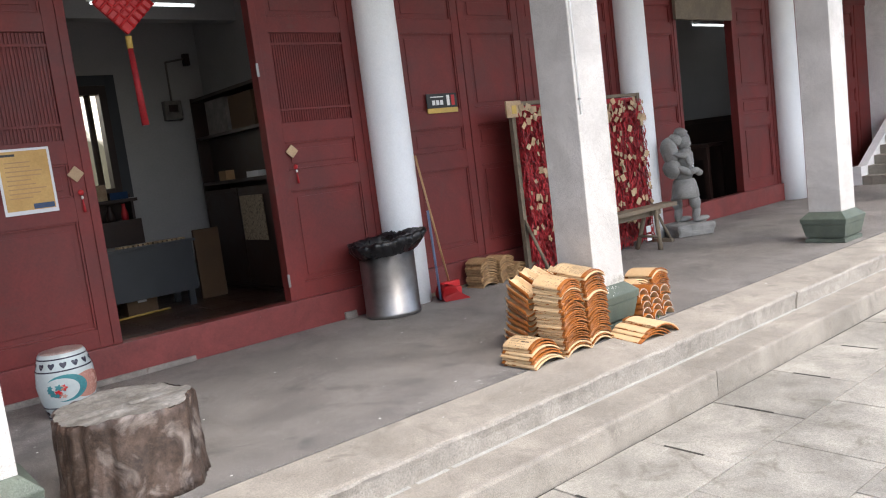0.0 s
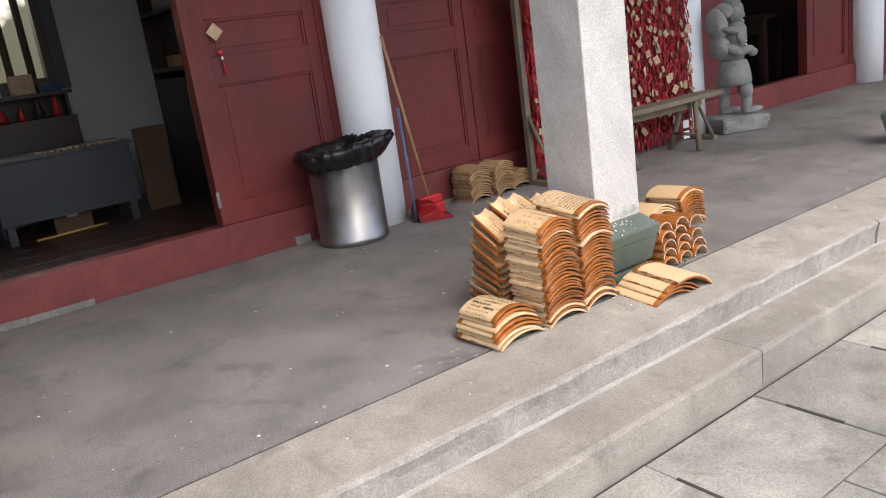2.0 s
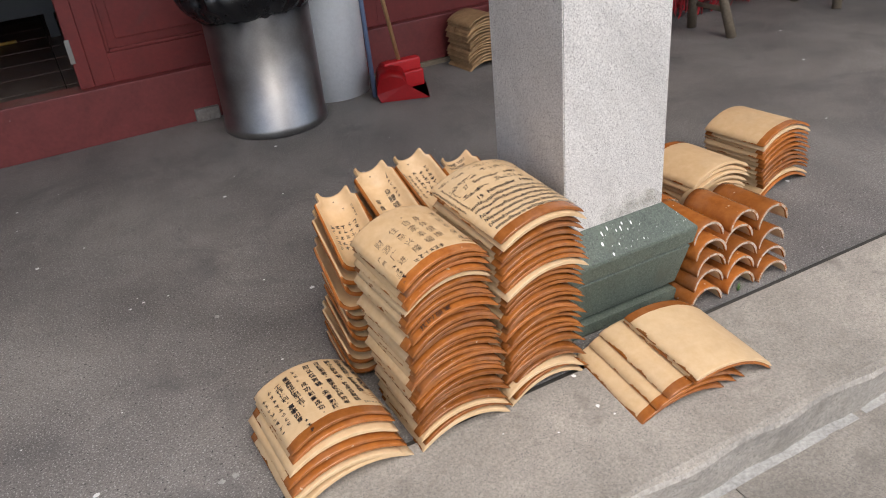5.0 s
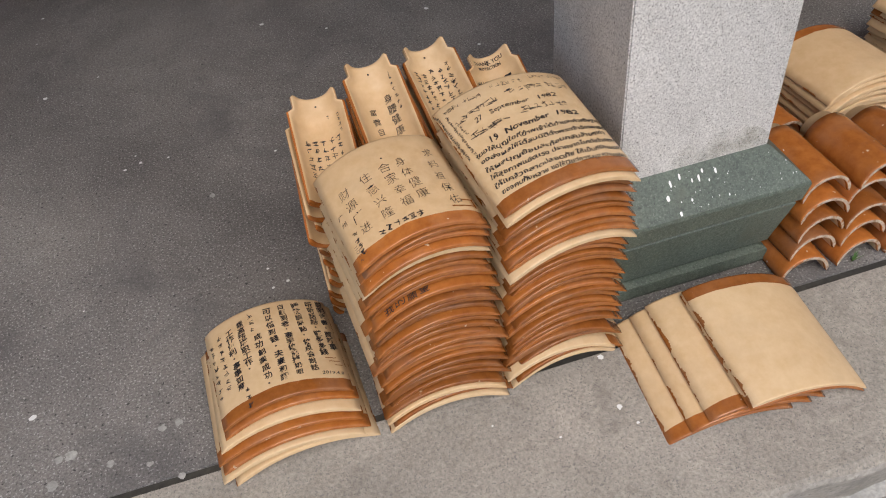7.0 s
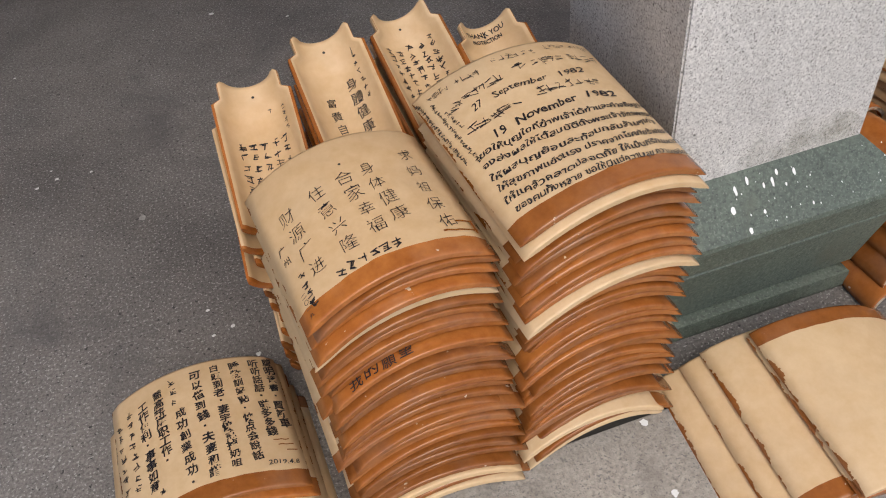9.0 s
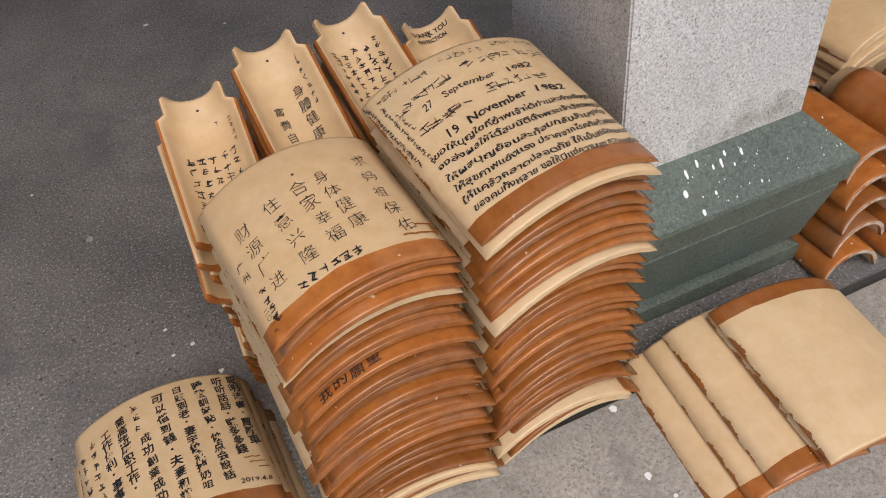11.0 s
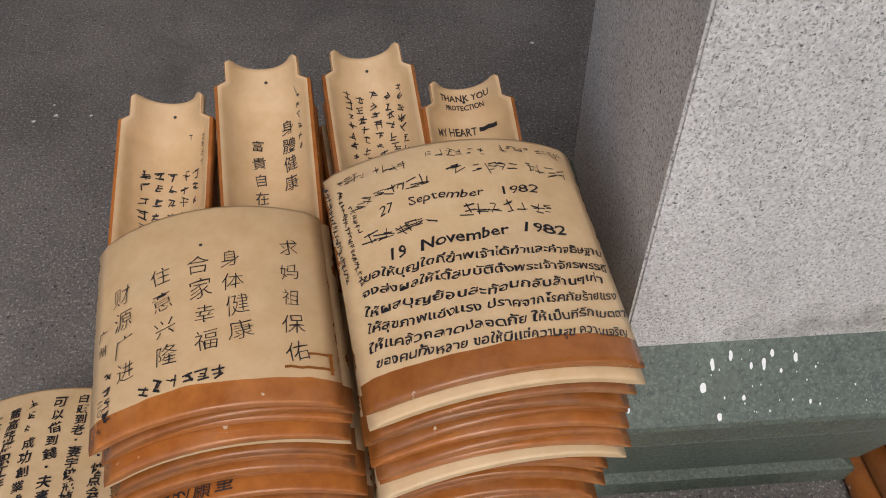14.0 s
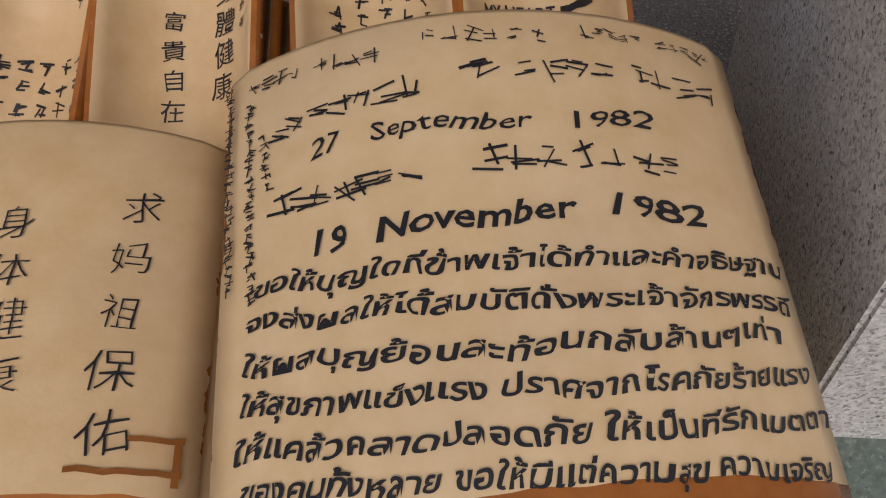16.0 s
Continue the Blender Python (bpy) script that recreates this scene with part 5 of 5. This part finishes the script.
# tree stump
stump = thing("tree_stump", "weathered tree stump with peeling bark and a cracked grey top", "stump", at=pose(-3.12, 0.50, 0))
bm = bmesh.new()
rings, N = [], 160
for k, z in enumerate([0.0, 0.04, 0.09, 0.14, 0.19, 0.24, 0.29, 0.34, 0.38, 0.41, 0.425]):
    ring = []
    for i in range(N):
        a = 2 * math.pi * i / N
        d = Vector((math.cos(a), math.sin(a), 0))
        r = 0.338 + 0.045 * noise.noise(d * 1.6 + Vector((3, 1, 0))) + 0.022 * noise.noise(d * 5 + Vector((0, 0, z * 3))) + 0.012 * noise.noise(d * 13 + Vector((0, 0, z * 8)))
        r -= (1 - (z / 0.43) ** 3) * (0.013 * max(0.0, 1 - 5 * abs(noise.noise(d * 7 + Vector((2, 5, z * 5))))) + 0.030 * max(0.0, noise.noise(d * 3 + Vector((1, 4, z * 6))))) + 0.009 * abs(noise.noise(d * 24 + Vector((0, 0, z * 4))))
        r += 0.02 * (1 - z / 0.43) ** 2 - (0.012 if k == 10 else 0)
        top = z + (0.03 * noise.noise(d * 1.3 + Vector((7, 2, 0))) + 0.012 * noise.noise(d * 7)) * (z / 0.43)
        ring.append(bm.verts.new((r * d.x * 1.04, r * d.y * 0.98, top)))
    rings.append(ring)
for a, b in zip(rings, rings[1:]):
    for i in range(N):
        bm.faces.new((a[i], a[(i + 1) % N], b[(i + 1) % N], b[i])).smooth = True
bm.faces.new(rings[0][::-1])
part("bark", bm, bark_mat, stump)
bm = bmesh.new()
rows = []
for k in range(13):
    f = k / 12
    ring = []
    for i in range(N):
        a = 2 * math.pi * i / N
        d = Vector((math.cos(a), math.sin(a), 0))
        r = (0.338 + 0.045 * noise.noise(d * 1.6 + Vector((3, 1, 0))) + 0.022 * noise.noise(d * 5 + Vector((0, 0, 1.28))) - 0.014) * max(f, 0.01)
        z = 0.425 + 0.03 * noise.noise(d * 1.3 + Vector((7, 2, 0))) * f + 0.012 * noise.noise(Vector((r * d.x * 11, r * d.y * 11, 2)))
        crack = abs(noise.noise(Vector((r * d.x * 3 + 5, r * d.y * 9, 0))))
        z -= 0.018 * max(0, 1 - crack * 12) * (f < 0.95)
        ring.append(bm.verts.new((r * d.x * 1.04, r * d.y * 0.98, z)))
    rows.append(ring)
for a, b in zip(rows, rows[1:]):
    for i in range(N):
        bm.faces.new((a[i], a[(i + 1) % N], b[(i + 1) % N], b[i])).smooth = True
part("cut_top", bm, cut_mat, stump, "rough grey sawn top with cracks")

# notices and charms on the doors
poster = thing("door_poster", "yellowed notice in a white border on the red door", "poster", at=pose(-3.03, 2.948, 1.40))
part("sheet", boxed(0, 0.37, 0, 0.004, 0, 0.49), white_paper_mat, poster)
poster_print = part("print", boxed(0.018, 0.352, -0.0025, 0.0, 0.03, 0.472), paper_mat, poster)
for i in range(9):
    part("bar", boxed(0.05, 0.05 + 0.26 * (0.6 + 0.4 * math.sin(i * 2.3) ** 2), -0.004, -0.0025, 0.12 + 0.033 * i, 0.128 + 0.033 * i), stick_mat, poster_print)
part("heading", boxed(0.03, 0.13, -0.004, -0.0025, 0.435, 0.452), ink_mat, poster)
part("foot_mark", boxed(0.20, 0.345, -0.004, -0.0025, 0.035, 0.075), blue_glaze_mat, poster)
for x, label in ((-0.60, "pale"), (-2.50, "faded")):
    charm = thing("door_charm", "small " + label + " wooden diamond charm with a red tassel on the door", "charm", "door charms", at=pose(x, 2.945, 1.66))
    part("diamond", box(bmesh.new(), -0.045, 0.045, -0.006, 0.006, -0.045, 0.045, bevel=0.002, m=pose(0, 0, 0, 0, 45, 0)), pale_wood_mat, charm)
    part("knot", blob(bmesh.new(), (0.012, -0.008, -0.145), (0.022, 0.012, 0.022)), red_plastic_mat, charm)
    part("bead", blob(bmesh.new(), (0.016, -0.010, -0.185), (0.010, 0.010, 0.014)), white_mat, charm)
    part("tassel", rod(bmesh.new(), (0.016, -0.006, -0.19), (0.02, -0.006, -0.30), 0.006, 0.012), ribbon_mat, charm)
knot = thing("hanging_knot", "large red knotted ornament with a long tassel hung in the doorway", "ornament", at=pose(-1.90, 3.0, 2.0))
part("tassel", rod(bmesh.new(), (0.02, 0, 0.0), (0, 0, 0.62), 0.030, 0.022, 14), ribbon_mat, knot)
part("collar", rod(bmesh.new(), (0, 0, 0.62), (0, 0, 0.72), 0.024, 0.026, 12), yellow_mat, knot, "yellow wrapped collar")
bm = box(bmesh.new(), -0.17, 0.17, -0.02, 0.02, -0.17, 0.17, bevel=0.015, m=pose(0, 0, 0.97, 0, 45, 0))
for i in range(5):
    for s in (-1, 1):
        rod(bm, (s * (0.24 - 0.045 * i), -0.022, 0.97 - 0.045 * i), (s * -0.045 * i, -0.022, 1.21 - 0.045 * i), 0.012)
part("knot", bm, red_plastic_mat, knot)
part("cord", rod(bmesh.new(), (0, 0, 1.2), (0, 0, 1.60), 0.005), ribbon_mat, knot)
name_board = thing("lintel_board", "brown wooden board over the far doorway", "board", at=pose(5.7, 2.87, 2.93))
part("plank", boxed(0, 1.5, 0, 0.05, 0, 0.34, bevel=0.01), wood_mat, name_board)

# ---- the first room ----
desk = thing("reception_desk", "grey laminate desk with a dark top", "desk", at=pose(-2.02, 5.30, ROOM_FLOOR))
part("front_panel", boxed(0.03, 1.27, 0, 0.025, 0.18, 0.74, bevel=0.003), desk_mat, desk)
part("top", boxed(0, 1.30, -0.04, 0.60, 0.74, 0.77, bevel=0.004), desk_mat, desk)
for x in (0.06, 1.16):
    for y in (0.03, 0.50):
        part("leg", boxed(x, x + 0.07, y, y + 0.06, 0, 0.74, bevel=0.003), desk_mat, desk)
for i in range(14):
    t = tagged(part("wooden_token", boxed(-1.55 + 0.055 * i, -1.515 + 0.055 * i, 5.36, 5.50, ROOM_FLOOR + 0.771, ROOM_FLOOR + 0.79, bevel=0.002), pale_wood_mat), "small pale wooden token laid in a row on the desk", "token", "tokens on the desk")
carton = thing("cardboard_box", "small brown cardboard box under the desk", "box", at=pose(-1.55, 5.42, ROOM_FLOOR))
part("carton", boxed(0, 0.34, 0, 0.28, 0, 0.24, bevel=0.004), card_mat, carton)
part("label", boxed(0.12, 0.22, -0.003, 0, 0.14, 0.22), white_paper_mat, carton)
tagged(part("yellow_hose", rod(bmesh.new(), (-1.75, 5.28, ROOM_FLOOR + 0.015), (-1.1, 5.36, ROOM_FLOOR + 0.015), 0.012), yellow_mat), "thin yellow hose on the floor under the desk", "hose")
tagged(part("cardboard_sheet", boxed(-0.62, -0.30, 5.55, 5.60, ROOM_FLOOR, ROOM_FLOOR + 0.84, bevel=0.01), card_mat), "large brown cardboard sheet standing beside the desk", "cardboard")
vase = thing("floor_vase", "white floor vase with a red meander border", "vase", at=pose(-2.27, 5.2, ROOM_FLOOR))
part("body", boxed(-0.14, 0.14, -0.14, 0.14, 0, 0.55, bevel=0.01), porcelain_mat, vase)
for i in range(6):
    part("meander", boxed(0.05, 0.12, -0.144, -0.14, 0.03 + 0.085 * i, 0.085 + 0.085 * i), red_plastic_mat, vase)
shelf = thing("back_counter", "dark wooden counter with display goods behind the desk", "counter", at=pose(-2.6, 6.35, ROOM_FLOOR))
part("body", boxed(0, 1.68, 0, 0.5, 0, 1.05, bevel=0.005), dark_wood_mat, shelf)
part("top", boxed(-0.03, 1.72, 0.15, 0.54, 1.27, 1.31, bevel=0.004), dark_wood_mat, shelf)
part("back", boxed(0, 1.68, 0.46, 0.5, 1.05, 1.27), dark_wood_mat, shelf)
for x in (0.0, 1.65):
    part("end", boxed(x, x + 0.03, 0.2, 0.5, 1.05, 1.27), dark_wood_mat, shelf)
goods = random.Random(17)
for i, (x, w, h, mat, word) in enumerate(((0.35, 0.16, 0.20, card_mat, "brown"), (0.62, 0.20, 0.26, pale_wood_mat, "pale printed"), (0.92, 0.14, 0.16, white_paper_mat, "white"), (1.17, 0.22, 0.20, pale_wood_mat, "pale printed"), (1.42, 0.22, 0.09, blue_glaze_mat, "blue"))):
    tagged(part("display_box", boxed(-2.6 + x, -2.6 + x + w, 6.58, 6.74, ROOM_FLOOR + 1.311, ROOM_FLOOR + 1.31 + h, bevel=0.003), mat), word + " display box on the dark counter", "box", "boxes on the counter")
for i in range(9):
    r = goods.uniform(0.03, 0.055)
    h = goods.uniform(0.10, 0.2)
    tagged(part("trinket", lathe(bmesh.new(), [(0, 0), (r, 0), (r * 1.1, h * 0.4), (r * 0.5, h * 0.8), (r * 0.6, h), (0, h)], 14, at=(-2.45 + 0.17 * i, 6.42, ROOM_FLOOR + 1.052)), (red_plastic_mat, dark_wood_mat, ribbon_mat)[i % 3]), "small red and dark glazed ornament on the counter", "ornament", "ornaments on the counter")
hanging = tagged(part("hanging_notice", boxed(-2.0, -1.78, 6.32, 6.335, ROOM_FLOOR + 0.98, ROOM_FLOOR + 1.32, bevel=0.003), pale_wood_mat), "pale notice hung on the front of the counter", "notice")
cabinet = thing("tall_cabinet", "tall dark wooden cabinet with boxes on its top shelf", "cabinet", at=pose(-0.02, 4.5, ROOM_FLOOR))
part("back", boxed(0.36, 0.395, 0, 1.955, 0, 2.48), dark_wood_mat, cabinet)
for y in (0.0, 1.92):
    part("side", boxed(0, 0.36, y, y + 0.035, 0, 2.48, bevel=0.003), dark_wood_mat, cabinet)
for z in (0.02, 1.34, 1.93, 2.43):
    part("shelf", boxed(0.005, 0.36, 0.035, 1.92, z, z + 0.04, bevel=0.003), dark_wood_mat, cabinet)
part("inner_panel", boxed(0.16, 0.18, 0.035, 1.92, 1.38, 1.93), dark_wood_mat, cabinet)
for y in (0.04, 0.985):
    front = part("door", boxed(0.006, 0.026, y, y + 0.93, 0.07, 1.27, bevel=0.003), dark_wood_mat, cabinet)
    part("rim", boxed(-0.002, 0.006, y + 0.05, y + 0.88, 1.19, 1.23, bevel=0.002), dark_wood_mat, front)
for y, z, h, w, mat, word in ((0.30, 1.971, 0.40, 0.62, card_mat, "brown cardboard"), (1.02, 1.971, 0.42, 0.58, step_trim_mat, "grey printed cardboard"), (0.42, 1.381, 0.07, 0.30, white_paper_mat, "white flat"), (1.30, 1.381, 0.12, 0.20, stick_mat, "small brown")):
    tagged(part("shelf_box", boxed(0.02, 0.15, 4.5 + y, 4.5 + y + w, ROOM_FLOOR + z, ROOM_FLOOR + z + h, bevel=0.003), mat), word + " box on the dark cabinet shelf", "box", "boxes in the cabinet")
tagged(part("hanging_cloth", boxed(-0.036, -0.024, 4.80, 5.40, ROOM_FLOOR + 0.63, ROOM_FLOOR + 1.17, bevel=0.002), mottled_mat), "pale mottled cloth hung on the dark cabinet front", "cloth")
meter = thing("meter_box", "small beige meter box with a dark display on the wall", "meter box", at=pose(-0.225, 6.80, 2.36))
part("case", boxed(0, 0.235, 0, 0.099, 0, 0.255, bevel=0.008), step_trim_mat, meter)
part("display", boxed(0.055, 0.18, -0.003, 0.002, 0.11, 0.20, bevel=0.002), dark_wood_mat, meter)
conduit = thing("meter_pipe", "thin bent conduit rising from the meter box to a wall bracket", "pipe", at=pose(-0.09, 6.878, 2.615))
part("riser", rod(bmesh.new(), (0, 0, 0), (0, 0, 0.52), 0.013), step_trim_mat, conduit)
part("arm", rod(bmesh.new(), (0, 0, 0.515), (0.26, -0.02, 0.555), 0.013), step_trim_mat, conduit)
part("bracket", boxed(0.24, 0.32, -0.06, 0.021, 0.46, 0.62, bevel=0.01), dark_wood_mat, conduit)
tagged(part("ceiling_beam", boxed(-3.6, 0.38, 5.6, 5.8, 3.42, 3.72), dimmed_plaster_mat), "white beam under the room ceiling", "beam", kind="structure")
tube_mat = glow("fluorescent_tube", (0.9, 0.97, 1.0), 0.7)
for x0, y0, z0 in ((-1.55, 4.9, 3.42), (7.44, 3.7, 3.03)):
    lamp = thing("tube_lamp", "lit white fluorescent tube on a thin batten under the ceiling", "lamp", "tube lamps", at=pose(x0, y0, z0))
    part("tube", rod(bmesh.new(), (0, 0, 0), (1.1, 0, 0), 0.014), tube_mat, lamp)
    part("batten", boxed(-0.03, 1.13, -0.025, 0.025, 0.02, 0.07, bevel=0.003), white_mat, lamp)
    part("rod", rod(bmesh.new(), (0.5, 0, 0.07), (0.5, 0, 3.72 - z0), 0.006), white_mat, lamp)
# far room: dark table and chair shapes seen through its doorway
table = thing("altar_table", "dark carved wooden table in the dim room", "table", at=pose(7.25, 5.4, ROOM_FLOOR, 0, 0, -90))
part("top", boxed(0, 1.9, 0, 0.6, 0.95, 1.0, bevel=0.006), dark_wood_mat, table)
part("apron", boxed(0.05, 1.85, 0.03, 0.06, 0.75, 0.95, bevel=0.004), dark_wood_mat, table)
for x in (0.05, 1.77):
    for y in (0.05, 0.47):
        part("leg", boxed(x, x + 0.08, y, y + 0.08, 0, 0.95, bevel=0.004), dark_wood_mat, table)
screen = thing("dark_shelf", "dark wooden shelf against the side wall of the dim room", "shelf", at=pose(8.2, 5.7, ROOM_FLOOR, 0, 0, -90))
part("body", boxed(0, 2.4, 0.05, 0.38, 0, 1.34, bevel=0.006), dark_wood_mat, screen)
part("cornice", boxed(-0.05, 2.45, 0.0, 0.39, 1.34, 1.42, bevel=0.01), dark_wood_mat, screen)


# ---- paving and floor pieces ----
pave = thing("pavement", "courtyard paving of grey stone slabs with open joints", "pavement", kind="structure")
lay = random.Random(2)
slab_meshes = []
for i in range(3):
    me = done(boxed(-0.388, 0.388, -0.303, 0.303, -0.05, 0.0, bevel=0.006), "paving_slab")
    me.materials.append(slab_mat)
    slab_meshes.append(me)
far_slabs, far_faces = [], []
for r in range(22):
    y = -0.713 - 0.305 - 0.612 * r
    for c in range(-19, 20):
        x = 0.178 + 0.39 + 0.782 * c + (0.39 if r % 2 else 0.0)
        lift = GROUND + lay.uniform(-0.003, 0.003)
        if r < 13 and -7.2 < x < 10.0:
            ob = new("paving_slab", slab_meshes[lay.randrange(3)])
            ob.parent = pave
            ob.location = (x, y, lift)
        else:
            k = len(far_slabs)
            far_slabs += [(x + sx * 0.388, y + sy * 0.303, lift + z) for z in (-0.05, 0.0) for sx, sy in ((-1, -1), (1, -1), (1, 1), (-1, 1))]
            far_faces += [(k + 4, k + 5, k + 6, k + 7)] + [(k + a, k + (a + 1) % 4, k + 4 + (a + 1) % 4, k + 4 + a) for a in range(4)]
me = bpy.data.meshes.new("paving_beyond")
me.from_pydata(far_slabs, [], far_faces)
me.materials.append(slab_mat)
ob = tagged(new("paving_beyond", me), "grey paving slabs further out in the courtyard", kind="stuff")
ob.parent = pave
slot_me = done(boxed(-0.009, 0.009, -0.13, 0.13, -0.001, 0.0005), "drain_slot")
slot_me.materials.append(earth_mat)
for c in range(-3, 9):
    ob = new("drain_slot", slot_me)
    ob.parent = pave
    ob.location = (0.178 + 0.782 * c, -1.0, GROUND + 0.0035)
brick_me = done(boxed(-0.19, 0.19, -0.19, 0.19, -0.006, 0.0, bevel=0.002), "floor_tile")
brick_me.materials.append(room_floor_mat)
for name, x0, nx in (("room_tiles_near", -3.4, 10), ("room_tiles_far", 4.86, 10)):
    field = thing(name, "brown glazed floor tiles of the room", "floor tiles", kind="structure")
    for i in range(nx):
        for j in range(10):
            ob = new("floor_tile", brick_me)
            ob.parent = field
            ob.location = (x0 + 0.387 * i, 3.27 + 0.387 * j, ROOM_FLOOR)
